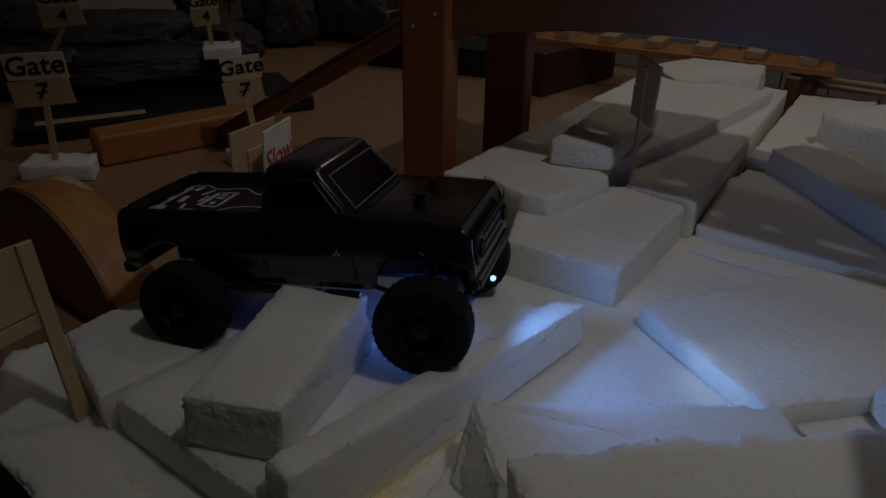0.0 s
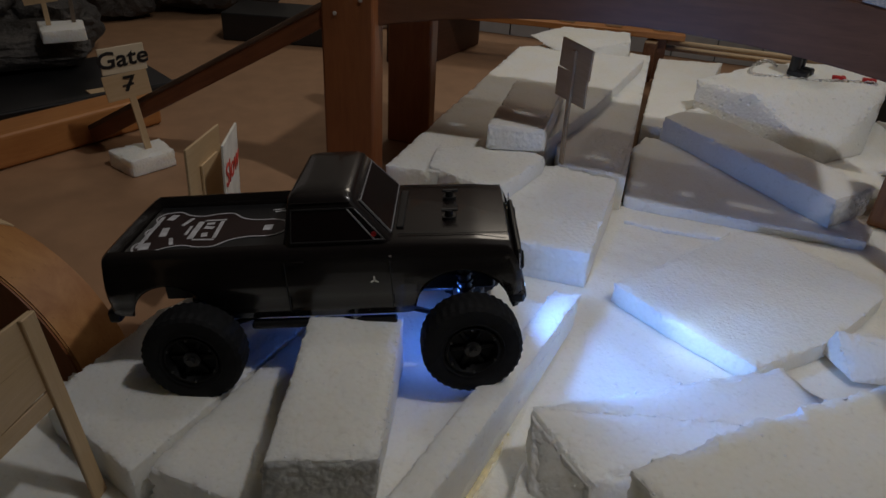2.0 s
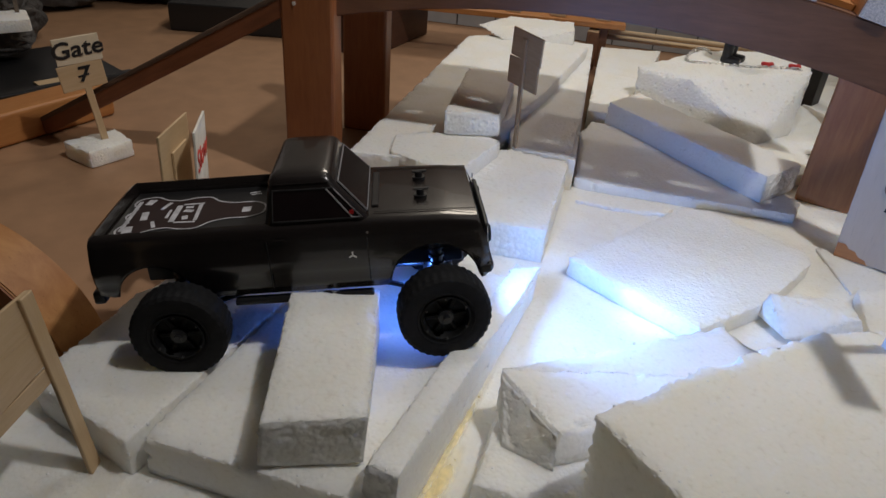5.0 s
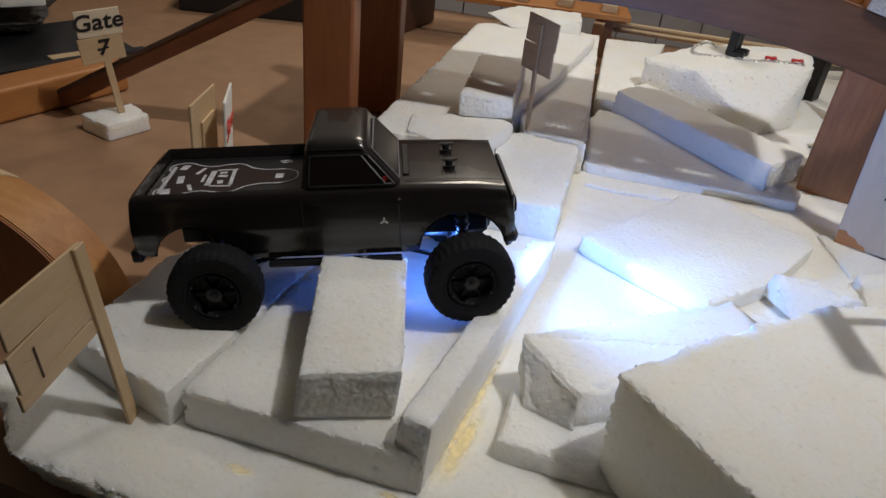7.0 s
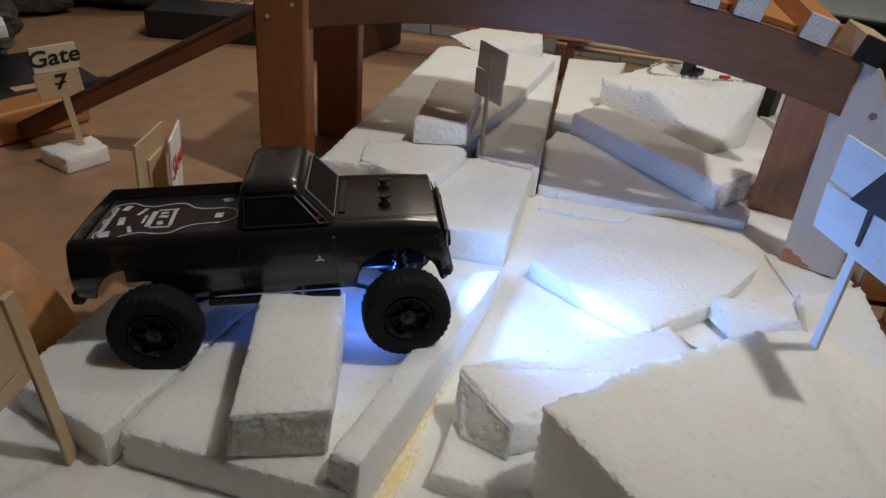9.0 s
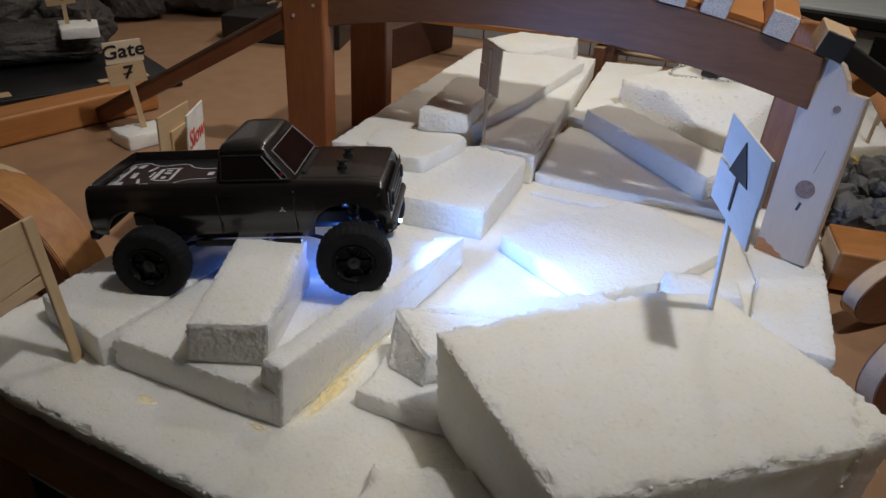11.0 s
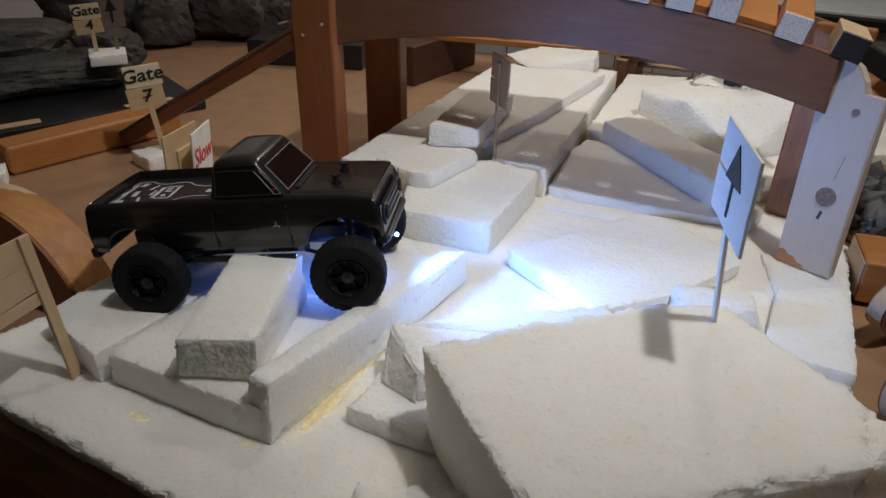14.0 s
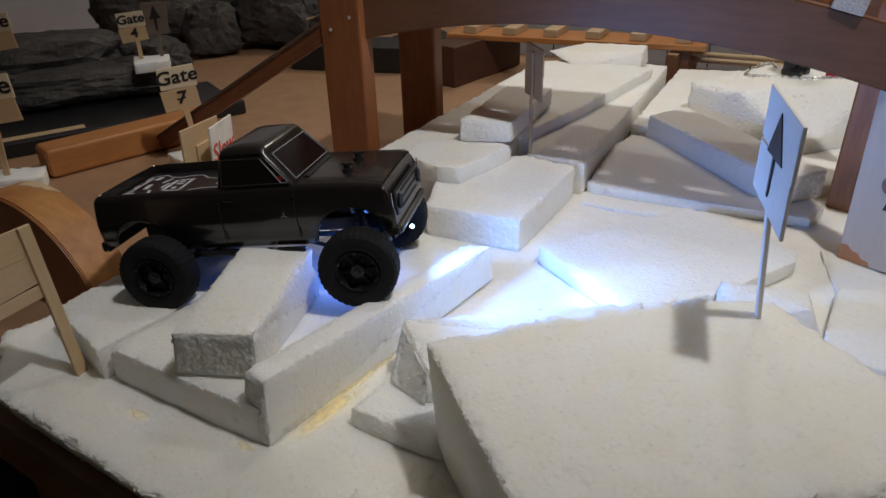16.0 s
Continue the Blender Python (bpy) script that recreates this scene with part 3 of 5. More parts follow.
leaning = foam("foam_block", [(0.379, 0.2125, 0.0535), (0.4160, 0.0215, 0.0535), (0.467, 0.0345, 0.0535), (0.430, 0.232, 0.0535), (0.3765, 0.2105, 0.0270), (0.4135, 0.0180, 0.0295), (0.464, 0.032, 0.0295), (0.430, 0.233, 0.0270)],
     "long thick white foam block leaning across slabs", FOAM, 0.0016, 0.0055, 0.0006, 23)
beaded_face(leaning, (0.4140, 0.0172, 0.0310), (0.4640, 0.0312, 0.0310), (0.4665, 0.0334, 0.0525), (0.4165, 0.0206, 0.0525), 55)
foam("foam_block", [(0.449, 0.270, 0.0700), (0.4715, 0.205, 0.0745), (0.611, 0.176, 0.0837), (0.665, 0.235, 0.0865), (0.556, 0.290, 0.0786), (0.436, 0.246, 0.0305), (0.506, 0.126, 0.0305), (0.565, 0.140, 0.0305), (0.66, 0.235, 0.0305), (0.55, 0.295, 0.0305)],
     "big pitted white foam block carrying a chain", FOAM_PITTED, 0.0012, 0.005, 0.0010, 24)
foam("foam_slab", slab([(0.428, 0.243), (0.468, 0.050), (0.535, 0.062), (0.62, 0.13), (0.68, 0.26), (0.56, 0.36), (0.46, 0.33)], 0.0005, 0.0300), "broad white foam slab under the pitted block", FOAM, 0.002, 0.006, 0.0008, 25)
foam("foam_slab", slab([(0.368, 0.232), (0.385, 0.219), (0.47, 0.285), (0.60, 0.42), (0.52, 0.45)], 0.0005, 0.038), "uneven white foam slab before the wooden ladder", FOAM_OLD, seed=26)

# dried glue along the standing plank's foot
def glue_smear(p0, p1, width):
    length = (Vector(p1) - Vector(p0)).length
    bm = bmesh.new()
    rim = [(0.5 * length * math.cos(k / 28 * math.tau), 0.5 * width * math.sin(k / 28 * math.tau)) for k in range(28)]
    low = [bm.verts.new((x, y, 0)) for x, y in rim]
    mid = [bm.verts.new((x * 0.6, y * 0.6, 0.0005)) for x, y in rim]
    peak = bm.verts.new((0, 0, 0.0007))
    for k in range(28):
        n = (k + 1) % 28
        bm.faces.new((low[k], low[n], mid[n], mid[k]))
        bm.faces.new((mid[k], mid[n], peak))
    ob = part("glue_smear", bm, GLUE, smooth=True)
    ob.matrix_world = beam_m(p0, p1)
    ob.visible_shadow = False
    return tagged(ob, "yellow dried glue smeared on white foam", "glue")


for p0, p1, width in (((0.0120, -0.2020), (0.1080, -0.1045), 0.0070), ((0.0200, -0.2000), (0.0680, -0.1520), 0.0125), ((0.0280, -0.1910), (0.0560, -0.1630), 0.0080), ((-0.0680, -0.1560), (-0.0530, -0.1670), 0.0075), ((-0.0060, -0.1900), (0.0080, -0.2010), 0.0060)):
    glue_smear((*p0, 0.0266), (*p1, 0.0266), width)

# ---- the arched bridge ----
A, B = Vector((0.0677, 0.2054, 0)), Vector((0.4505, -0.0626, 0))
ALONG = (B - A).normalized()
BACK = Vector((-ALONG.y, ALONG.x, 0))
SPAN = 0.139
bridge = thing("model_bridge", Matrix.Translation(A))
BRIDGE_M = Matrix((ALONG, BACK, Vector((0, 0, 1)))).transposed().to_4x4()
bridge.matrix_world = Matrix.Translation(A) @ BRIDGE_M


def arch(s, base):
    return base - 0.60 * (s - 0.22) ** 2


def arch_beam(s0, s1, y, thick, name, mat):
    steps = 28
    low = [(s0 + (s1 - s0) * i / steps, arch(s0 + (s1 - s0) * i / steps, 0.1755)) for i in range(steps + 1)]
    high = [(s, arch(s, 0.2175)) for s, _ in low]
    bm = poly_bm(low + high[::-1], thick)
    bmesh.ops.translate(bm, verts=bm.verts, vec=(0, y, 0))
    edges = [e for e in bm.edges if abs(e.verts[0].co.y - e.verts[1].co.y) < 1e-6]
    bmesh.ops.bevel(bm, geom=edges, offset=0.0012, segments=2, affect="EDGES")
    return part(name, bm, mat, bridge)


arch_beam(0.020, 0.447, 0.004, 0.012, "arch_beam", WOOD_RED)
arch_beam(0.020, 0.460, SPAN + 0.004, 0.012, "arch_beam", WOOD_RED)
# posts at the shallow end, plank legs at the other
for y in (0.0, SPAN):
    bm = box_bm((0.046, 0.020, 0.2035), (0, y, 0.10175), 0.0025)
    part("post", bm, WOOD_POST, bridge)
leg = bmesh.new()
outline = [(-0.025, 0.0), (0.0185, 0.0), (0.0215, 0.140), (0.006, 0.141), (0.0045, 0.150), (-0.002, 0.160), (-0.012, 0.166), (-0.025, 0.168)]
poly_bm(outline, 0.011, leg)
bmesh.ops.bevel(leg, geom=[e for e in leg.edges if abs(e.verts[0].co.y - e.verts[1].co.y) < 1e-6], offset=0.001, segments=2, affect="EDGES")
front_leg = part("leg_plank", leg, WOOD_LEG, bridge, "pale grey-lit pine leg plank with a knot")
x = Vector((0.0230, -0.0440, 0.003)).normalized()
z = (Vector((0.440, -0.042, 0.178)) - Vector((0.424, -0.056, 0.010))).normalized()
y = z.cross(x).normalized()
z = x.cross(y)
front_leg.matrix_world = Matrix.Translation((0.4365, -0.0775, 0.0232)) @ Matrix((x, y, z)).transposed().to_4x4()
knot = part("knot", cyl_bm(0.0075, 0.0012, "Y", (0.0, -0.0056, 0.062), 20), plain("knot_wood", (0.22, 0.13, 0.08), 0.5, 0, 0.3, 400), front_leg)
part("knot", cyl_bm(0.0028, 0.0012, "Y", (0.004, -0.0056, 0.128), 14), bpy.data.materials["knot_wood"], front_leg)
part("knot_crack", box_bm((0.0004, 0.0008, 0.020), (0.004, -0.0053, 0.086), turn=Matrix.Rotation(radians(10), 4, "Y")), bpy.data.materials["knot_wood"], front_leg)
part("gouge", box_bm((0.0022, 0.0008, 0.007), (-0.001, -0.0053, 0.047), turn=Matrix.Rotation(radians(14), 4, "Y")), WOOD_BLACK, front_leg)
stain = poly_bm([(-0.0245, 0.0003), (-0.001, 0.0003), (-0.003, 0.0035), (-0.008, 0.0045), (-0.011, 0.0080), (-0.016, 0.0088), (-0.019, 0.0120), (-0.0245, 0.0115)], 0.0010)
bmesh.ops.translate(stain, verts=stain.verts, vec=(0, -0.0054, 0))
part("stained_foot", stain, WOOD_ORANGE, front_leg, "orange-brown stained foot")
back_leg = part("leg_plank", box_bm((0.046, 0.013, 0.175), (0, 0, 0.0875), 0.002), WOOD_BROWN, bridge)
x = Vector((0.026, -0.034, 0)).normalized()
z = Vector((0.055, 0.02, 1)).normalized()
y = z.cross(x).normalized()
z = x.cross(y)
back_leg.matrix_world = Matrix.Translation((0.489, 0.018, 0.0185)) @ Matrix((x, y, z)).transposed().to_4x4()
# a thin deck sheet over part of the beams
steps = 24
under = [(0.40 * i / steps, arch(0.40 * i / steps, 0.2178)) for i in range(steps + 1)]
bm = poly_bm(under + [(s, z + 0.004) for s, z in under[::-1]], SPAN - 0.010)
bmesh.ops.translate(bm, verts=bm.verts, vec=(0, SPAN / 2 + 0.008, 0))
part("deck_sheet", bm, WOOD_ORANGE, bridge)
# deck blocks across both arch beams
END_GRAIN = plain("sawn_end_grain", (0.66, 0.60, 0.54), 0.75, 0, 0.30, 900, 0.9)
for i in range(12):
    s = 0.0285 + 0.0385 * i + {8: -0.009, 9: -0.014, 5: 0.006, 6: -0.004}.get(i, 0.0)
    slope = math.atan(-1.2 * (s - 0.22))
    last = i == 11
    bm = box_bm((0.0215, SPAN + 0.006, 0.019), bevel=0.001, seg=1) if not last else box_bm((0.0215, 0.050, 0.019), (0, -(SPAN + 0.006) / 2 + 0.025, 0), 0.001, 1)
    block = part("deck_block", bm, WOOD_PALE if last else WOOD_ORANGE, bridge)
    cap = part("end_grain", box_bm((0.0207, 0.0024, 0.0182), (0, -(SPAN + 0.006) / 2 - 0.0006, 0), 0.0006, 1), WOOD_BLACK if last else END_GRAIN, block, "" if last else "pale speckled sawn end")
    block.matrix_local = Matrix.Translation((s, SPAN / 2 + 0.002 + 0.0015 * math.sin(i * 2.3), arch(s, 0.2175) + 0.0093)) @ Matrix.Rotation(-slope, 4, "Y") @ Matrix.Rotation(radians(2.0 * math.sin(i * 1.7)), 4, "Z")


def rail(p0, p1, depth, thick, mat, label=""):
    ob = part("ramp_rail", box_bm(((Vector(p1) - Vector(p0)).length, thick, depth), bevel=0.0012), mat, bridge, label)
    ob.matrix_world = beam_m(p0, p1)


rail((-0.166, 0.366, 0.0085), (0.050, 0.214, 0.1570), 0.0150, 0.011, WOOD_RAIL)
rail(Vector((-0.166, 0.366, 0.0172)) + BACK * 0.0055, Vector((0.050, 0.214, 0.1662)) + BACK * 0.0055, 0.0045, 0.024, WOOD_WEATHERED, "dark weathered upper edge strip")
part("splinter", box_bm((0.016, 0.004, 0.002), bevel=0.0005, seg=1), DOWEL, bridge, "pale torn splinter").matrix_world = beam_m((0.030, 0.226, 0.166), (0.046, 0.215, 0.172))
# far ramp rail: black wood colour stands in for the shade on it
rail((0.474, -0.026, 0.183), (0.569, -0.092, 0.122), 0.016, 0.011, WOOD_BLACK, "ramp rail with its shade coloured in as black")
for k in range(2):
    ob = part("ramp_tread", box_bm((0.0190, SPAN - 0.045, 0.013), bevel=0.001, seg=1), WOOD_ORANGE, bridge)
    s = 0.490 + 0.035 * k
    ob.matrix_local = Matrix.Translation((s, SPAN / 2 + 0.026, 0.155 - 0.028 * k)) @ Matrix.Rotation(radians(38), 4, "Y")
# screws
SCREW = plain("bright_screw_head", (0.66, 0.64, 0.60), 0.45, 0.2, 0.1)
for x, z in ((-0.010, 0.160), (0.012, 0.172), (0.010, 0.030)):
    part("screw", cyl_bm(0.0016, 0.001, "Y", (x, -0.0102, z), 12), SCREW, bridge)
tagged(bridge, "red-brown wooden model footbridge with arched beams", "model bridge")


# ---- signs ----
def sign(place, m_board, size, stick, words, mat=VENEER, ink=INK, arrow=False, label="", rows=2, back=False, stick_w=0.0062, bold=0.00040):
    """A sign of two thin wooden slats on a stick; m_board puts the board's middle, x along it, y its back, z up."""
    root = thing("gate_sign", Matrix.Translation(place))
    w, h = size
    inv = root.matrix_world.inverted()
    for i in range(rows):
        z = h / 2 - h / rows * (i + 0.5)
        slat = part("slat", box_bm((w, 0.0016, h / rows - 0.0003), bevel=0.0003, seg=1), GATE_SLAT if words and i == 0 and rows == 2 else mat, root)
        slat.matrix_local = inv @ m_board @ pose(0.0009 * (-1) ** i, 0.0002 * i, z, 0, 1.3 * (-1) ** i, 0)
    a, b = Vector(place), m_board @ Vector(stick)
    st = part("stick", box_bm(((b - a).length, 0.0022, stick_w), bevel=0.0004, seg=1), mat, root)
    st.matrix_local = inv @ beam_m(a, b, m_board.to_3x3() @ Vector((1, 0, 0)))
    for words_i, size_i, z in words:
        text_mesh("lettering", words_i, size_i, 0.00015, ink, root, inv @ m_board @ pose(0, -0.00125, z, 90) @ Matrix.Diagonal((1.12, 1.0, 1.0, 1)), bold)
        if words_i == "7":
            part("lettering", box_bm((size_i * 0.52, 0.0003, size_i * 0.09), bevel=0.0001, seg=1), ink, root).matrix_local = inv @ m_board @ pose(0, -0.00125, z - size_i * 0.03, 0, -6, 0)
    if arrow:
        bm = poly_bm([(-0.0016, -h * 0.36), (0.0014, -h * 0.36), (0.0022, 0.0), (w * 0.24, 0.001), (0.0, h * 0.40), (-w * 0.22, -0.001), (-0.0018, 0.0)], 0.0004)
        ar = part("arrow_mark", bm, ink, root)
        ar.matrix_local = inv @ m_board @ pose(0, -0.0011, 0)
    tagged(root, label, "sign", "small wooden signs")
    return root


def board_m(centre, right, up=(0, 0, 1)):
    x = Vector(right).normalized()
    z = Vector(up)
    y = z.cross(x).normalized()
    z = x.cross(y)
    return Matrix.Translation(centre) @ Matrix((x, y, z)).transposed().to_4x4()


def pad(name, corners, top, label, seed):
    foam(name, slab(corners, 0.0005, top), label, FOAM_CUT, 0.0012, 0.004, 0.0007, seed, "foam pad")


# gate seven, standing on the tabletop
pad("foam_pad", [(-0.1465, 0.305), (-0.1235, 0.2735), (-0.087, 0.296), (-0.103, 0.330)], 0.0165, "small white foam pad holding a gate sign", 31)
sign((-0.110, 0.3035, 0.012), board_m((-0.1185, 0.3035, 0.0890), (0.0368, 0.0135, 0.0030), (-0.02, -0.03, 1)), (0.0385, 0.047), (0.001, 0.0012, -0.016), [("Gate", 0.0200, 0.0125), ("7", 0.0190, -0.0105)],
     label="small pale wood sign reading Gate 7 on stick")
# gate seven again, further to the side
pad("foam_pad", [(-0.333, 0.252), (-0.262, 0.255), (-0.272, 0.292), (-0.335, 0.288)], 0.0165, "white foam pad under another gate sign", 32)
sign((-0.303, 0.268, 0.012), board_m((-0.2990, 0.2675, 0.0965), (0.055, 0.0055, 0.0035), (-0.02, -0.02, 1)), (0.0555, 0.050), (0.0, 0.0012, -0.018), [("Gate", 0.0245, 0.0130), ("7", 0.0210, -0.0110)],
     label="pale wood sign reading Gate 7 beside timber")


def rock(name, centre, size, seed, label, turn=0.0, mat=ROCK):
    bm = bmesh.new()
    bmesh.ops.create_icosphere(bm, subdivisions=4, radius=1)
    for v in bm.verts:
        p = v.co + Vector((seed * 5.3, seed * 2.1, seed))
        d = v.co.normalized()
        k = 1 + 0.26 * noise.noise(p * 0.9) + 0.16 * abs(noise.noise(p * 2.1)) - 0.14 * abs(noise.noise(p * 3.7)) + 0.07 * noise.noise(p * 8)
        boxy = 1 / max(abs(d.x), abs(d.y), abs(d.z)) ** 0.55
        v.co = Vector((d.x * size[0], d.y * size[1], d.z * size[2])) * k * boxy * 0.86
    low = min(v.co.z for v in bm.verts)
    ob = part(name, bm, mat, smooth=True)
    ob.data.set_sharp_from_angle(angle=radians(16))
    ob.matrix_world = Matrix.Translation((centre[0], centre[1], centre[2] - low)) @ Matrix.Rotation(radians(turn), 4, "Z")
    return tagged(ob, label, "rock", "small pebbles" if name == "pebble" else "dark rocks")


# ---- back left: timber, rocks and more signs ----
p0, p1 = Vector((-0.279, 0.305, 0.0165)), Vector((-0.116, 0.4240, 0.0165))
tim = thing("timber", beam_m(p0, p1))
length = (p1 - p0).length
part("beam", box_bm((length, 0.040, 0.032), bevel=0.004, seg=3), WOOD_ORANGE, tim)
for s in (-1, 1):
    part("sawn_end", box_bm((0.0010, 0.033, 0.025), (s * (length / 2 + 0.0004), 0, 0), 0.0004, 1), WOOD_ORANGE, tim)
tagged(tim, "square orange-brown timber lying on the tabletop", "timber")
tray = thing("black_tray")
part("base", box_bm((0.34, 0.17, 0.010), (0, 0, 0.0055), 0.002), BLACK, tray)
part("rim", box_bm((0.34, 0.012, 0.018), (0, -0.085, 0.0095), 0.002), BLACK, tray)
for x, w, d in ((-0.09, 0.12, 0.030), (0.105, 0.065, 0.020)):
    part("tan_strip", box_bm((w, d, 0.002), (x, -0.058, 0.0118), 0.0005), VENEER, tray)
tray.matrix_world = Matrix.Translation((-0.275, 0.505, 0)) @ Matrix.Rotation(radians(26), 4, "Z")
tagged(tray, "flat black tray with tan wooden strips under rocks", "tray")
for n, (c, s, turn) in enumerate((((-0.315, 0.590, 0.010), (0.13, 0.055, 0.026), 18), ((-0.420, 0.660, 0.012), (0.16, 0.08, 0.045), 12), ((-0.520, 0.560, 0.005), (0.13, 0.06, 0.030), 8), ((-0.255, 0.700, 0.003), (0.07, 0.05, 0.04), -20),
                                   ((-0.185, 0.900, 0.001), (0.055, 0.045, 0.050), 20), ((-0.075, 0.930, 0.001), (0.085, 0.055, 0.062), -12), ((0.020, 0.945, 0.001), (0.055, 0.05, 0.060), 10), ((-0.32, 0.98, 0.001), (0.11, 0.06, 0.06), 5), ((-0.10, 1.08, 0.001), (0.14, 0.07, 0.09), 8), ((-0.62, 0.72, 0.001), (0.13, 0.08, 0.07), 30))):
    rock("rock", c, s, n + 3, "dark grey rough slate rock" if n < 4 else "dark rounded grey rock on tabletop", turn)
foam("foam_pad", slab([(-0.245, 0.597), (-0.232, 0.545), (-0.186, 0.556), (-0.196, 0.604)], 0.052, 0.066), "white foam pad lying on a dark rock", FOAM_CUT, 0.0012, 0.004, 0.0007, 33, "foam pad")
sign((-0.228, 0.575, 0.060), board_m((-0.2320, 0.578, 0.110), (0.036, 0.008, 0.003), (-0.04, -0.02, 1)), (0.036, 0.040), (0.002, 0.0012, -0.013), [("Gate", 0.0165, 0.0105), ("4", 0.0175, -0.0085)], label="small pale sign reading Gate 4 above rocks", stick_w=0.0055)
sign((-0.203, 0.588, 0.060), board_m((-0.202, 0.590, 0.118), (0.034, 0.002, 0), (0, 0, 1)), (0.034, 0.044), (0.0, 0.0012, -0.013), [], mat=WOOD_SHADED, arrow=True, label="small wooden sign coloured grey-brown for shade, black arrow", stick_w=0.0045)
sign((-0.415, 0.500, 0.055), board_m((-0.380, 0.497, 0.125), (0.05, 0.005, 0.003), (-0.03, -0.02, 1)), (0.050, 0.046), (0.006, 0.0012, -0.013), [("Gate", 0.0215, 0.0120), ("4", 0.0200, -0.0100)], label="pale wood sign reading Gate 4 beside rocks")

back_board = part("grey_backboard", box_bm((1.30, 0.012, 0.46), (0, 0, 0.231), 0.001, 1), plain("grey_backboard", (0.86, 0.86, 0.93), 0.7, 0, 0.06, 8))
back_board.matrix_world = Matrix.Translation((-0.66, 1.06, 0)) @ Matrix.Rotation(radians(14), 4, "Z")
tagged(back_board, "plain blue-grey board standing behind the rocks", "board")

# low signs by the truck's tail
low_m = board_m((-0.0505, 0.0595, 0.0975), (0.019, 0.050, -0.0025))
blank = sign((-0.0500, 0.0610, 0.0005), low_m, (0.052, 0.048), (0.0, 0.0016, -0.010), [], label="small blank plywood sign standing behind the truck", rows=1)
part("back_slat", box_bm((0.026, 0.0016, 0.030), bevel=0.0003, seg=1), VENEER, blank).matrix_local = blank.matrix_world.inverted() @ low_m @ pose(0.004, -0.0018, -0.006)
slow = board_m((-0.0352, 0.0615, 0.0965), (0.0085, 0.043, -0.002), (0.03, -0.02, 1))
sign((-0.0345, 0.0620, 0.0005), slow, (0.046, 0.050), (0.0, 0.0012, -0.012), [("Slow", 0.0200, 0.004)], ink=RED_INK, bold=0.0001, mat=plain("white_card", (0.78, 0.74, 0.66), 0.7), label="small pale sign with red handwritten word Slow", rows=1)

# ---- sign with the arrow on the thick block ----
WHITE_SLAT = wood_material("whitewashed_slat", (0.80, 0.78, 0.74), (0.70, 0.67, 0.62), 0.55)
sign((0.2605, -0.2115, 0.0835), board_m((0.2485, -0.2175, 0.1735), (-0.0304, -0.0731, 0.006), (0.02, 0.03, 1)), (0.077, 0.048), (-0.002, 0.0012, -0.020), [], mat=WHITE_SLAT, arrow=True, label="blue-lit white wooden sign with a black arrow")
# sign seen from behind on the stepped slab
sign((0.2295, 0.1300, 0.048), board_m((0.2330, 0.1380, 0.1255), (0.0042, -0.045, 0.001), (0.01, 0.03, 1)), (0.045, 0.047), (0.0, -0.0019, 0.018), [], mat=WOOD_PALE, label="brown wooden sign seen from its bare back", stick_w=0.0050)
# sign seen from behind at the near corner
near_m = board_m((0, 0, 0), (0.419, 0.905, -0.068), (-0.0996, 0.12, 0.988))
near_m = Matrix.Translation(Vector((-0.1138, -0.1047, 0.1212)) + near_m.to_3x3() @ Vector((-0.0285, 0, -0.0172))) @ near_m
near_sign = sign((-0.1040, -0.1165, 0.024), near_m, (0.057, 0.0345), (0.0252, -0.0019, 0.0168), [], label="pale slat sign seen from its glued back", stick_w=0.0080)
m = near_sign.matrix_world.inverted() @ near_m
part("slat", box_bm((0.054, 0.0016, 0.0075), bevel=0.0003, seg=1), VENEER, near_sign).matrix_local = m @ pose(-0.0035, 0.0004, -0.0212, 0, 1.0, 0)
part("crack", box_bm((0.0010, 0.0004, 0.014)), WOOD_DARK, near_sign).matrix_local = m @ pose(-0.0160, -0.0009, -0.012)
part("glue_patch", box_bm((0.009, 0.0005, 0.008), bevel=0.0002, seg=1), GLUE, near_sign).matrix_local = m @ pose(-0.0195, -0.0010, -0.004, 0, 25, 0)

# ---- chain, boots and things on the pitted block ----
chain = thing("chain", Matrix.Translation((0.53, 0.26, 0.081)))


def link_bm():
    bm = bmesh.new()
    ring = []
    for i in range(14):
        a = i / 14 * math.tau
        c = Vector((0.0034 * math.cos(a), 0.0022 * math.sin(a), 0))
        out = Vector((math.cos(a), math.sin(a), 0))
        ring.append([bm.verts.new(c + 0.00065 * (out * math.cos(b) + Vector((0, 0, math.sin(b))))) for b in (0, 1.57, 3.14, 4.71)])
    for i in range(14):
        for j in range(4):
            bm.faces.new((ring[i][j], ring[(i + 1) % 14][j], ring[(i + 1) % 14][(j + 1) % 4], ring[i][(j + 1) % 4]))
    return bm


first = part("chain_link", link_bm(), CHAIN, chain, smooth=True)


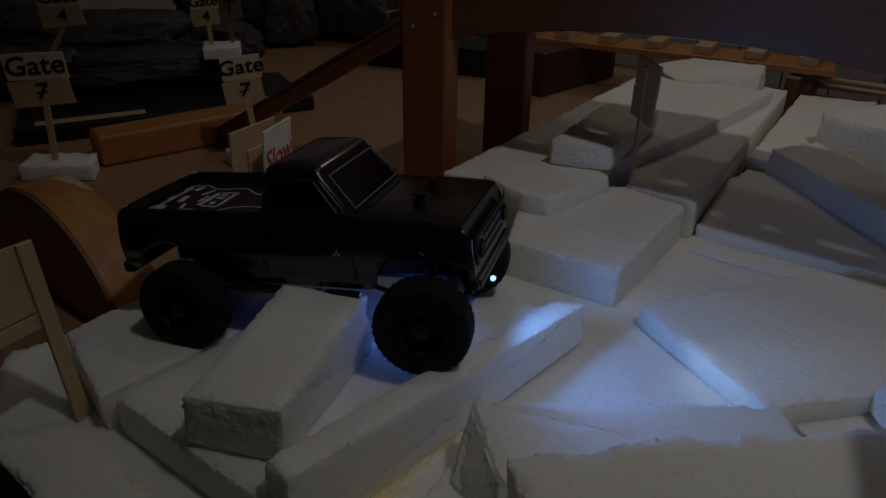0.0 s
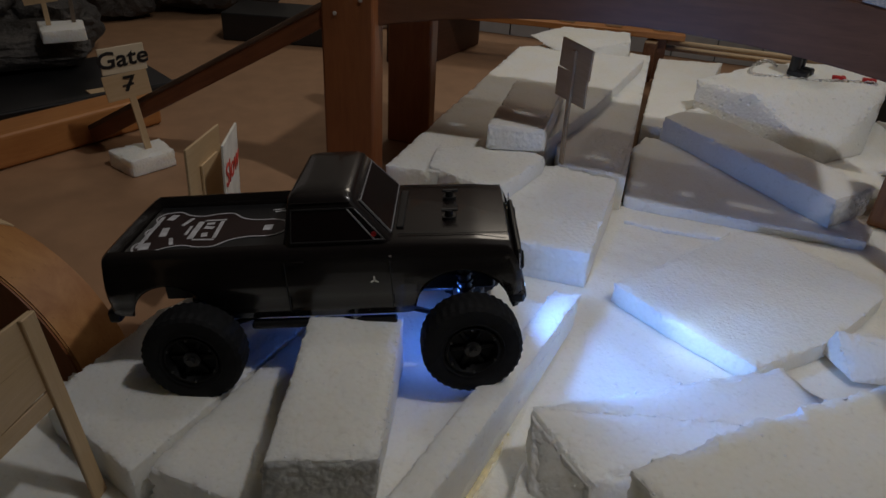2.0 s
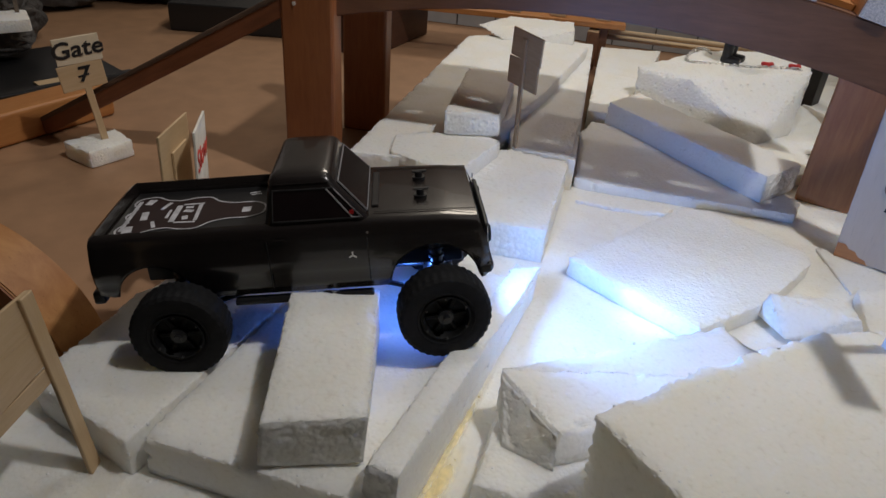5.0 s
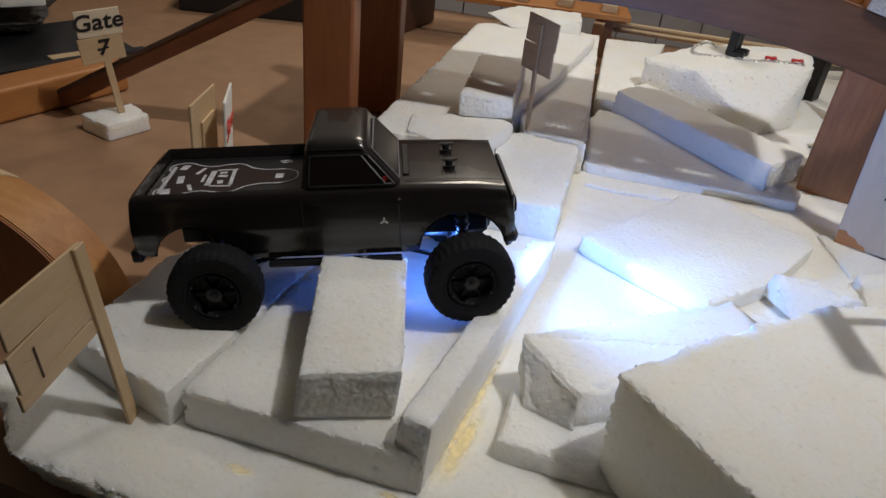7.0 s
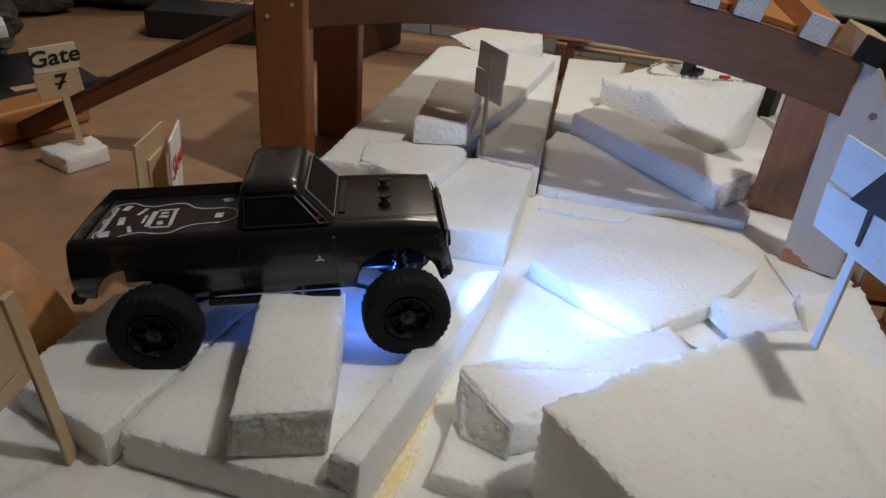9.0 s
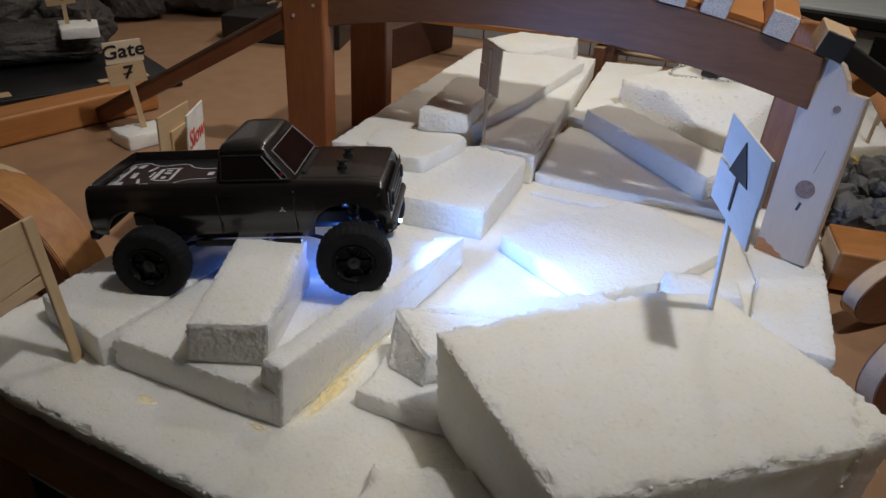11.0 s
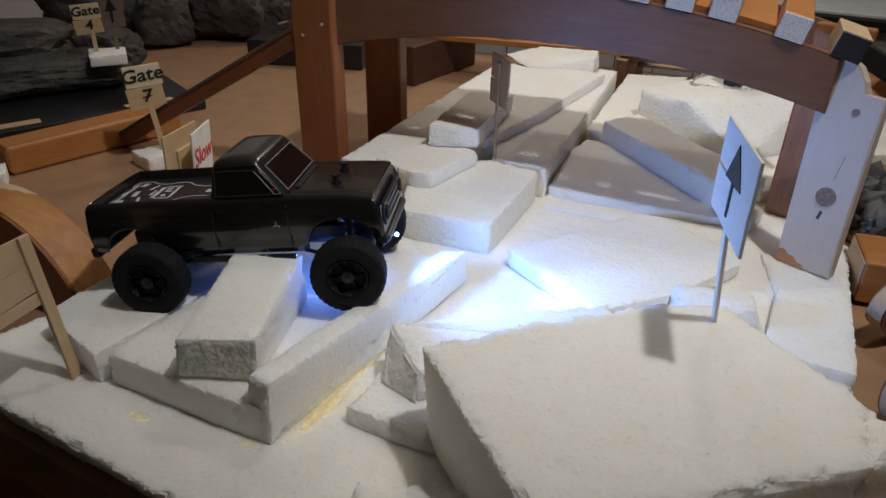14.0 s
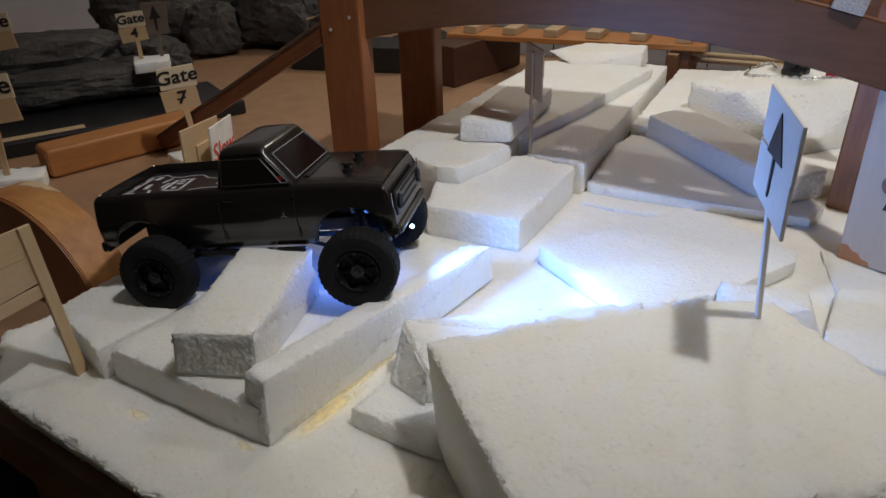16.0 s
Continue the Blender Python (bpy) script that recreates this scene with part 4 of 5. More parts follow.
def chain_at(k):
    pts = [Vector(p) for p in ((0.552, 0.273, 0), (0.556, 0.290, 0), (0.5416, 0.2897, 0), (0.5157, 0.2702, 0), (0.5115, 0.256, 0), (0.5293, 0.2407, 0), (0.5588, 0.2161, 0), (0.5795, 0.2080, 0), (0.601, 0.1925, 0), (0.6036, 0.1886, 0))]
    f = k * (len(pts) - 1)
    i = min(int(f), len(pts) - 2)
    t = f - i
    p0, p1, p2, p3 = pts[max(i - 1, 0)], pts[i], pts[i + 1], pts[min(i + 2, len(pts) - 1)]
    return 0.5 * (2 * p1 + (p2 - p0) * t + (2 * p0 - 5 * p1 + 4 * p2 - p3) * t * t + (3 * p1 - p0 - 3 * p2 + p3) * t ** 3)


def block_top(p):
    return 0.04373 + 0.06874 * p.x - 0.01165 * p.y + 0.0008


for n in range(46):
    p, q = chain_at(n / 46), chain_at((n + 1) / 46)
    ob = first if n == 0 else new("chain_link", first.data)
    ob.parent = chain
    p = Vector((p.x, p.y, block_top(p)))
    q = Vector((q.x, q.y, block_top(q)))
    ob.matrix_local = chain.matrix_world.inverted() @ Matrix.Translation((p + q) / 2) @ beam_m((0, 0, 0), q - p).to_3x3().to_4x4() @ Matrix.Rotation(radians(25 if n % 2 else 115), 4, "X")
tagged(chain, "thin steel toy chain lying on white foam", "chain")
for p, label in (((0.5795, 0.2125, 0), "small red plastic hook on the chain"), ((0.602, 0.1955, 0), "small red plastic hook at the chain's end")):
    bm = box_bm((0.012, 0.005, 0.004), bevel=0.0012)
    box_bm((0.004, 0.009, 0.003), (0.005, 0.001, 0.0005), 0.001, bm=bm)
    ob = part("hook", bm, RED, smooth=False)
    ob.matrix_world = Matrix.Translation((p[0], p[1], block_top(Vector(p)) + 0.002)) @ Matrix.Rotation(radians(-38), 4, "Z")
    tagged(ob, label, "hook")
bm = bmesh.new()
for side in (-1, 1):
    cyl_bm(0.0045, 0.034, "Z", (side * 0.0058, 0, 0.021), 14, bm, 0.0052)
    box_bm((0.009, 0.017, 0.007), (side * 0.0058, -0.004, 0.0035), 0.002, bm=bm)
box_bm((0.021, 0.011, 0.012), (0, 0, 0.042), 0.003, bm=bm)
fig = part("figurine", bm, BLACK, smooth=False)
fig.matrix_world = Matrix.Translation((0.5524, 0.2440, 0.0792)) @ Matrix.Rotation(radians(30), 4, "Z") @ Matrix.Diagonal((1.25, 1.25, 1.1, 1))
tagged(fig, "black plastic toy figurine standing on the foam", "figurine")

# ---- far right: ladder, card wall, box ----
ladder = thing("wooden_ladder", Matrix.Translation((0.52, 0.47, 0)))
inv = ladder.matrix_world.inverted()
LD = Vector((0.386, -0.268, 0)).normalized()
side_plank = part("side_plank", box_bm((0.115, 0.016, 0.052), bevel=0.0015), WOOD_RED, ladder)
side_plank.matrix_local = inv @ beam_m((0.518, 0.472, 0.0262), (0.590, 0.556, 0.0262))
part("end_cap", box_bm((0.114, 0.0155, 0.0016), bevel=0.0004, seg=1), WOOD_PALE, ladder, "pale sawn upper end").matrix_local = inv @ beam_m((0.518, 0.472, 0.0529), (0.590, 0.556, 0.0529))
for z, off in ((0.0490, 0.012), (0.0375, 0.028)):
    p0 = Vector((0.532, 0.490, z)) + Vector((0.6, 0.7, 0)) * off
    rod = part("rung", cyl_bm(0.0036, 0.50, "X", seg=14), DOWEL, ladder, smooth=True)
    rod.matrix_local = inv @ beam_m(p0, p0 + LD * 0.5)
tagged(ladder, "low red-brown wooden frame with round rungs", "wooden frame")
wall_card = thing("card_wall", Matrix.Translation((0.55, 0.60, 0)))
inv = wall_card.matrix_world.inverted()
p0, p1 = Vector((0.330, 0.790, 0.0275)), Vector((0.930, 0.373, 0.0275))
part("card", box_bm(((p1 - p0).length, 0.004, 0.054), bevel=0.0004, seg=1), GREY, wall_card).matrix_local = inv @ beam_m(p0, p1)
for k in range(11):
    c = p0 + (p1 - p0) * (0.06 + 0.088 * k)
    part("seam", box_bm((0.0016, 0.001, 0.052)), BLACK, wall_card).matrix_local = inv @ beam_m(c - LD * 0.01, c + LD * 0.01) @ Matrix.Translation((0, -0.0024, 0))
tagged(wall_card, "long low grey card wall with dark seams", "card wall")
top_rail = thing("block_rail", Matrix.Translation((0.39, 0.58, 0)))
inv = top_rail.matrix_world.inverted()
p0, p1 = Vector((0.235, 0.672, 0.0615)), Vector((0.575, 0.485, 0.0615))
part("strip", box_bm(((p1 - p0).length, 0.070, 0.008), bevel=0.001), WOOD_ORANGE, top_rail).matrix_local = inv @ beam_m(p0, p1)
for k in range(6):
    c = p0 + (p1 - p0) * (0.10 + 0.165 * k) + Vector((0, 0, 0.0095))
    part("block", box_bm((0.022, 0.05, 0.011), bevel=0.001), WOOD_PALE, top_rail).matrix_local = inv @ beam_m(c - LD * 0.01, c + LD * 0.01)
for k in (0.10, 0.93):
    c = p0 + (p1 - p0) * k
    part("support", box_bm((0.016, 0.05, 0.057), (0, 0, -0.0325), 0.001), WOOD_RED, top_rail).matrix_local = inv @ beam_m(c - LD * 0.01, c + LD * 0.01)
tagged(top_rail, "orange wooden walkway strip with spaced small blocks", "walkway")
bx = part("dark_box", box_bm((0.175, 0.055, 0.060), (0, 0, 0.0305), 0.002), WOOD_DARK)
bx.matrix_world = Matrix.Translation((0.2650, 0.640, 0)) @ Matrix.Rotation(radians(43), 4, "Z")
tagged(bx, "dark brown wooden box standing on the tabletop", "box")
bx = part("black_box", box_bm((0.20, 0.09, 0.040), (0, 0, 0.0205), 0.002), BLACK)
bx.matrix_world = Matrix.Translation((0.075, 0.745, 0)) @ Matrix.Rotation(radians(-22), 4, "Z")
tagged(bx, "low black box behind the bridge posts", "box")
plate = cyl_bm(0.075, 0.008, "Z", (0, 0, 0.0045), 40, None, 0.085, 0.002)
ob = part("white_plate", plate, plain("white_ceramic", (0.75, 0.75, 0.74), 0.2), smooth=False)
ob.matrix_world = Matrix.Translation((0.20, 0.86, 0))
tagged(ob, "shallow white plate holding black grit", "plate")
bm = bmesh.new()
bmesh.ops.create_icosphere(bm, subdivisions=4, radius=1)
for v in bm.verts:
    v.co = Vector((v.co.x * 0.062, v.co.y * 0.062, max(0.0, v.co.z) * 0.022 * (1 + 0.5 * noise.noise(v.co * 6)))) * (1 + 0.06 * noise.noise(v.co * 14))
ob = part("black_grit", bm, plain("black_grit", (0.02, 0.02, 0.022), 0.8, 0, 0.4, 300, 0.8), smooth=True)
ob.matrix_world = Matrix.Translation((0.20, 0.86, 0.0085))
tagged(ob, "heap of black grit on a white plate", "grit", "", "stuff")

# ---- right side: gravel bed, crumbs, rounded planks, cabinet ----
bed = part("gravel_bed", box_bm((0.30, 0.215, 0.006), (0.690, 0.004, 0.0035), 0.001), WOOD_PALE)
tagged(bed, "thin pale board under the loose gravel", "board")
rng = random.Random(5)
stones = []
for n in range(5):
    bm = bmesh.new()
    bmesh.ops.create_icosphere(bm, subdivisions=1, radius=1)
    for v in bm.verts:
        v.co *= 1 + 0.45 * noise.noise(v.co * 1.3 + Vector((n * 4.0, 0, n)))
        v.co.z *= 0.7
    mesh = bpy.data.meshes.new("stone")
    bmesh.ops.recalc_face_normals(bm, faces=bm.faces)
    bm.to_mesh(mesh)
    bm.free()
    mesh.materials.append(GRAVEL)
    stones.append(mesh)
gravel = tagged(thing("gravel_heap", Matrix.Translation((0.690, 0.004, 0.0065))), "heap of loose angular grey gravel on a board", "gravel")
for n in range(290):
    ob = new("stone", stones[n % 5])
    ob.parent = gravel
    u, v = rng.uniform(-1, 1), rng.uniform(-1, 1)
    layer = rng.random()
    height = 0.024 * layer * max(0.0, 1 - u * u) * max(0.0, 1 - v * v)
    size = rng.uniform(0.0085, 0.0175)
    ob.matrix_local = Matrix.Translation((u * 0.145, v * 0.105, size * 0.55 + height)) @ Euler((rng.uniform(0, 6), rng.uniform(0, 6), rng.uniform(0, 6))).to_matrix().to_4x4() @ Matrix.Diagonal((size, size * rng.uniform(0.7, 1.1), size * rng.uniform(0.7, 1.0), 1))
verts, faces = [], []
for n in range(1100):
    size = rng.uniform(0.0045, 0.0090)
    p = Vector((0.690 + rng.uniform(-0.150, 0.150), 0.004 + rng.uniform(-0.108, 0.108), 0.0075 + rng.uniform(0.0, 0.006)))
    q = Euler((rng.uniform(0, 6), rng.uniform(0, 6), rng.uniform(0, 6))).to_matrix()
    base = len(verts)
    verts += [tuple(p + q @ (Vector(c) * size * rng.uniform(0.7, 1.1))) for c in BEAD]
    faces += [tuple(base + k for k in f) for f in BEAD_FACES]
mesh = bpy.data.meshes.new("small_gravel")
mesh.from_pydata(verts, [], faces)
mesh.materials.append(GRAVEL)
tagged(new("small_gravel", mesh), "layer of small grey gravel on a board", "gravel", "", "stuff")
bm = bmesh.new()
for n in range(260):
    r = rng.uniform(0.0016, 0.0032)
    bmesh.ops.create_icosphere(bm, subdivisions=1, radius=r, matrix=Matrix.Translation((0.745 + rng.uniform(-0.09, 0.10), 0.128 + rng.uniform(-0.014, 0.014), r * 0.8 + rng.uniform(0, 0.004))))
tagged(part("yellow_crumbs", bm, MOSS, smooth=True), "strip of yellow crumbs behind the gravel", "crumbs", "", "stuff")
foam("foam_slab", slab([(0.69, 0.146), (0.90, 0.146), (0.92, 0.34), (0.70, 0.36)], 0.0005, 0.018), "white foam slab behind the yellow crumbs", FOAM, seed=41)
for p0, p1 in (((0.735, 0.156, 0.015), (0.739, 0.157, 0.085)), ((0.80, 0.21, 0.015), (0.802, 0.21, 0.085))):
    ob = part("stick", cyl_bm(0.0022, (Vector(p1) - Vector(p0)).length, "X", seg=10), DOWEL, smooth=True)
    ob.matrix_world = beam_m(p0, p1, (1, 0, 0))
    tagged(ob, "thin round wooden stick stuck in foam", "stick")
pillar = part("black_post", box_bm((0.022, 0.022, 0.10), (0, 0, 0.0505), 0.001), WOOD_BLACK)
pillar.matrix_world = Matrix.Translation((0.705, 0.250, 0)) @ Matrix.Rotation(radians(20), 4, "Z")
tagged(pillar, "short black square post behind the pitted block", "post")
for n, (c, s) in enumerate((((0.655, 0.150, 0.001), (0.016, 0.014, 0.012)), ((0.672, 0.172, 0.001), (0.013, 0.012, 0.014)), ((0.640, 0.128, 0.001), (0.010, 0.010, 0.009)))):
    rock("pebble", c, s, n + 30, "small angular grey pebble beside the foam", 20 * n, GRAVEL)


def rounded_plank(p, turn, length, radius, reach, thick, label, tilt=0.0):
    pts = [(-length, -radius)] + [(reach * math.sin(a), -radius * math.cos(a)) for a in np.linspace(0, math.pi, 32)] + [(-length, radius)]
    bm = bmesh.new()
    lo = [bm.verts.new((x, y, 0)) for x, y in pts]
    hi = [bm.verts.new((x, y, thick)) for x, y in pts]
    bm.faces.new(lo[::-1])
    bm.faces.new(hi)
    for i in range(len(pts)):
        bm.faces.new((lo[i], lo[(i + 1) % len(pts)], hi[(i + 1) % len(pts)], hi[i]))
    bmesh.ops.bevel(bm, geom=[e for e in bm.edges if abs(e.verts[0].co.z - e.verts[1].co.z) < 1e-6], offset=0.0012, segments=2, affect="EDGES")
    root = thing("rounded_plank")
    part("board", bm, WOOD_RED, root)
    rim = bmesh.new()
    inner = [rim.verts.new((x * 1.004, y * 1.004, 0.0012)) for x, y in pts[1:-1]]
    outer = [rim.verts.new((x * 1.004, y * 1.004, thick - 0.0012)) for x, y in pts[1:-1]]
    for k in range(len(inner) - 1):
        rim.faces.new((inner[k], inner[k + 1], outer[k + 1], outer[k]))
    part("pale_rim", rim, WOOD_WHITE, root, "pale bare rim of end grain", smooth=True)
    root.matrix_world = Matrix.Translation(p) @ Matrix.Rotation(radians(turn), 4, "Z") @ Matrix.Rotation(radians(tilt), 4, "X") @ Matrix.Rotation(radians(90), 4, "X")
    return tagged(root, label, "plank", "planks with rounded ends")


pine = part("pine_board", box_bm((0.50, 0.46, 0.004), bevel=0.001), WOOD_ORANGE)
pine.matrix_world = Matrix.Translation((0.640, -0.345, 0.0022)) @ Matrix.Rotation(radians(51.5), 4, "Z")
tagged(pine, "orange pine board beside the foam sheet", "board")
pb = part("pine_block", box_bm((0.15, 0.055, 0.036), (0.075, 0, 0.0222), 0.002), WOOD_ORANGE)
part("sawn_end", box_bm((0.0012, 0.050, 0.031), (-0.0004, 0, 0.0222), 0.0004, 1), WOOD_WHITE, pb, "pale grey sawn end")
pb.matrix_world = Matrix.Translation((0.480, -0.078, 0)) @ Matrix.Rotation(radians(-30), 4, "Z")
tagged(pb, "orange pine block beside the foam sheet", "block")
for (x, y), turn, radius, reach in (((0.486, -0.150), 190, 0.027, 0.052), ((0.408, -0.238), 190, 0.032, 0.036)):
    rounded_plank((x, y, radius + 0.0042), turn, 0.20, radius, reach, 0.014, "red-brown plank with a rounded end, on edge")

cab = thing("cabinet", Matrix.Translation((1.22, 0.80, 0)))
inv = cab.matrix_world.inverted()
cm = inv @ beam_m((0.86, 1.06, -0.037), (1.56, 0.42, -0.037))
part("carcass", box_bm((1.0, 0.40, 0.76), (0, 0.20, -0.325), 0.003), CREAM, cab).matrix_local = cm
part("dark_edge", box_bm((1.04, 0.43, 0.022), (0, 0.20, 0.066), 0.003), WOOD_BLACK, cab).matrix_local = cm
part("dark_panel", box_bm((0.44, 0.012, 0.74), (0.280, -0.004, -0.327), 0.002), WOOD_BLACK, cab, "dark front panel beside the cream one").matrix_local = cm
part("worktop", box_bm((1.03, 0.42, 0.008), (0, 0.205, 0.0812), 0.002), BLUISH, cab).matrix_local = cm
tagged(cab, "cream cabinet with dark edge and pale blue top", "cabinet")
bm = box_bm((0.14, 0.07, 0.03), (0, 0, 0.0155), 0.008, 3)
ob = part("red_pouch", bm, RED, smooth=True)
ob.matrix_world = Matrix.Translation((1.10, 0.99, 0.0482)) @ Matrix.Rotation(radians(-35), 4, "Z")
tagged(ob, "soft red pouch lying on the cabinet top", "pouch")

# ---- left: arched wooden block ----
AR, AH, AD = 0.096, 0.0797, 0.0331
ARCH_M = Matrix.Translation((-0.1971, 0.0393, 0.0006)) @ Matrix.Rotation(-0.6926, 4, "Z")
half_round = thing("half_round_block", ARCH_M)
bm = poly_bm([(AR * math.cos(a), AH * math.sin(a)) for a in np.linspace(0, math.pi, 41)], AD)
bmesh.ops.translate(bm, verts=bm.verts, vec=(0, AD / 2, 0))
bmesh.ops.bevel(bm, geom=[e for e in bm.edges if abs(e.verts[0].co.y - e.verts[1].co.y) < 1e-6], offset=0.0010, segments=2, affect="EDGES")
arch_body = part("body", bm, WOOD_WORN, half_round, smooth=True)
arch_body.data.set_sharp_from_angle(angle=radians(30))
bm = bmesh.new()
rows = []
for k in range(9):
    a = radians(76 + 26 * k / 8)
    y0 = 0.0225 + 0.009 * (1 - k / 8) ** 2 + 0.001 * math.sin(k * 2.6)
    rows.append([bm.verts.new((AR * 1.003 * math.cos(a), y, AH * 1.003 * math.sin(a) + d)) for y, d in ((y0, -0.0004), (y0 + 0.0006, 0.0003), (0.0325, 0.0003), (0.0329, -0.0004))])
for a, c in zip(rows, rows[1:]):
    for k in range(3):
        bm.faces.new((a[k], a[k + 1], c[k + 1], c[k]))
part("bare_patch", bm, DOWEL, half_round, "pale worn patch of bare wood")
# front face in darker wood than the body, colouring in its shaded side
bm = bmesh.new()
bm.faces.new([bm.verts.new((0.97 * AR * math.cos(a), -0.0012, 0.97 * AH * math.sin(a) + 0.0012)) for a in np.linspace(0, math.pi, 41)])
ext = bmesh.ops.extrude_face_region(bm, geom=list(bm.faces))
bmesh.ops.translate(bm, verts=[v for v in ext["geom"] if isinstance(v, bmesh.types.BMVert)], vec=(0, 0.0011, 0))
part("front_face", bm, WOOD_POST, half_round, "sawn front face, its shade put into darker brown")
tagged(half_round, "orange wooden half-round block on the tabletop", "wooden block")

# ---- below the table ----
# narrow plank, then a wide strip standing in for lit floor; white replaces light
FLOOR_PALE = plain("pale_plank_and_lit_floor", (0.80, 0.79, 0.80), 0.6, 0, 0.06, 20)
for p0, p1, width in (((-0.500, 0.620, -0.725), (-0.235, 0.385, -0.725), 0.045), ((-0.80, 0.86, -0.725), (-0.52, 0.640, -0.725), 0.16)):
    beam("pale_floor_strip", p0, p1, width, 0.02, FLOOR_PALE, "pale strip at floor level, for plank and lit floor", "board")

# ---- the toy pickup truck ----
truck = thing("toy_pickup_truck", TRUCK)
tagged(truck, "dark bronze toy crawler pickup truck with big tyres", "toy truck")


def tpart(name, bm, mat, label="", smooth=False, parent=None):
    return part(name, bm, mat, parent or truck, label, smooth)


def arc(cx, cz, r, a0, a1, n):
    return [(cx + r * math.cos(radians(a0 + (a1 - a0) * i / n)), cz + r * math.sin(radians(a0 + (a1 - a0) * i / n))) for i in range(n + 1)]


HW = 0.0365
DECK = 0.0425
outline = ([(-0.1045, 0.0200), (-0.1035, 0.0178), (-0.1000, 0.0165), (-0.0996, 0.0164), (-0.0965, 0.0160)] + arc(-0.0755, 0.0135, 0.0190, 172, 8, 16) + [(-0.0545, 0.0128), (-0.0450, 0.0125), (-0.0250, 0.0125), (-0.0180, 0.0125), (-0.0176, 0.0125), (0.0, 0.0125), (0.0200, 0.0125), (0.0350, 0.0125), (0.0380, 0.0128)]
           + arc(0.0625, 0.0130, 0.0222, 176, 10, 20) + [(0.0860, 0.0135), (0.0880, 0.0140), (0.0898, 0.0160)])


def shell_ring(x, low):
    """One cross-section of the body shell, from one sill over the top to the other."""
    high = float(np.interp(x, (-0.1045, -0.1025, -0.02, 0.03, 0.070, 0.085, 0.0898), (0.0480, 0.0492, 0.0500, 0.0502, 0.0492, 0.0476, 0.0462)))
    if low < 0.0236:
        rows = [low, (low + 0.0240) / 2, 0.0240, 0.0246, 0.0310, 0.0375, 0.0402]
    else:
        rows = [low + (0.0375 - low) * k / 5 for k in range(6)] + [0.0402]
    side = []
    for z in rows:
        if z <= 0.0240:
            y = HW - 0.0004 - 0.0014 * (0.0240 - z) / 0.012
        else:
            y = HW + 0.0004 * math.sin(min(1.0, (z - 0.0240) / 0.014) * math.pi)
        side.append((y, z))
    r = min(0.0040, (high - 0.0404) * 0.6)
    for k in range(5):
        a = radians(90 * k / 4)
        side.append((HW - r + r * math.cos(a), high - r + r * math.sin(a)))
    if -0.0998 < x < -0.0178:
        side += [(0.0322, high - 0.0004), (0.0318, DECK)]
        mid = DECK
    else:
        side += [(0.0280, high + 0.0003), (0.014, high + 0.0006)]
        mid = high + 0.0007
    def push(z):
        return x - (max(0.0, z - 0.034) * 0.40 if x > 0.0855 else 0.0) + (max(0.0, z - 0.034) * 0.16 if x < -0.1030 else 0.0)
    pinch = 1.0 - (0.030 if x > 0.0890 or x < -0.1040 else 0.008 if x > 0.0870 or x < -0.1030 else 0.0)
    return [(push(z), -y * pinch, z) for y, z in side] + [(push(mid), 0, mid)] + [(push(z), y * pinch, z) for y, z in side[::-1]]


bm = bmesh.new()
rings = [[bm.verts.new(p) for p in shell_ring(x, low)] for x, low in outline]
for a, b_ in zip(rings, rings[1:]):
    for k in range(len(a) - 1):
        bm.faces.new((a[k], a[k + 1], b_[k + 1], b_[k]))
bm.faces.new(rings[0][::-1])
bm.faces.new(rings[-1])
body = tpart("body", bm, PAINT, smooth=True)
body.data.set_sharp_from_angle(angle=radians(35))
thick = body.modifiers.new("thickness", "SOLIDIFY")
thick.thickness, thick.offset = 0.0008, -1.0
# seams and emblems along both sides
for s in (-1, 1):
    tpart("door_seam", box_bm((0.0005, 0.0005, 0.026), (-0.0185, s * 0.0367, 0.0290)), BLACK)
    tpart("door_seam", box_bm((0.0005, 0.0005, 0.024), (0.0300, s * 0.0367, 0.0290)), BLACK)
    tpart("fender_bolt", cyl_bm(0.0007, 0.0008, "Y", (0.0305, s * 0.0366, 0.0440), 10), CHROME)
    bm = bmesh.new()
    for a in (90, 210, 330):
        box_bm((0.0020, 0.0005, 0.0008), (0.0223 + 0.0012 * math.cos(radians(a)), s * 0.0370, 0.0320 + 0.0012 * math.sin(radians(a))), turn=Matrix.Rotation(-radians(a), 4, "Y"), bm=bm)
    tpart("emblem", bm, CHROME)

# cab: roof on sloping sides
def loft(sections):
    bm = bmesh.new()
    rings = [[bm.verts.new(p) for p in s] for s in sections]
    n = len(rings[0])
    for a, b in zip(rings, rings[1:]):
        for i in range(n):
            bm.faces.new((a[i], a[(i + 1) % n], b[(i + 1) % n], b[i]))
    bm.faces.new(rings[0][::-1])
    bm.faces.new(rings[-1])
    return bm


def ring(x0, x1, hw, z, r=0.006, lift=0.0):
    pts = []
    for cx, cy, a0 in ((x1 - r, hw - r, 0), (x0 + r, hw - r, 90), (x0 + r, -hw + r, 180), (x1 - r, -hw + r, 270)):
        for k in range(5):
            a = radians(a0 + 22.5 * k)
            pts.append((cx + r * math.cos(a), cy + r * math.sin(a), z + lift))
    return pts


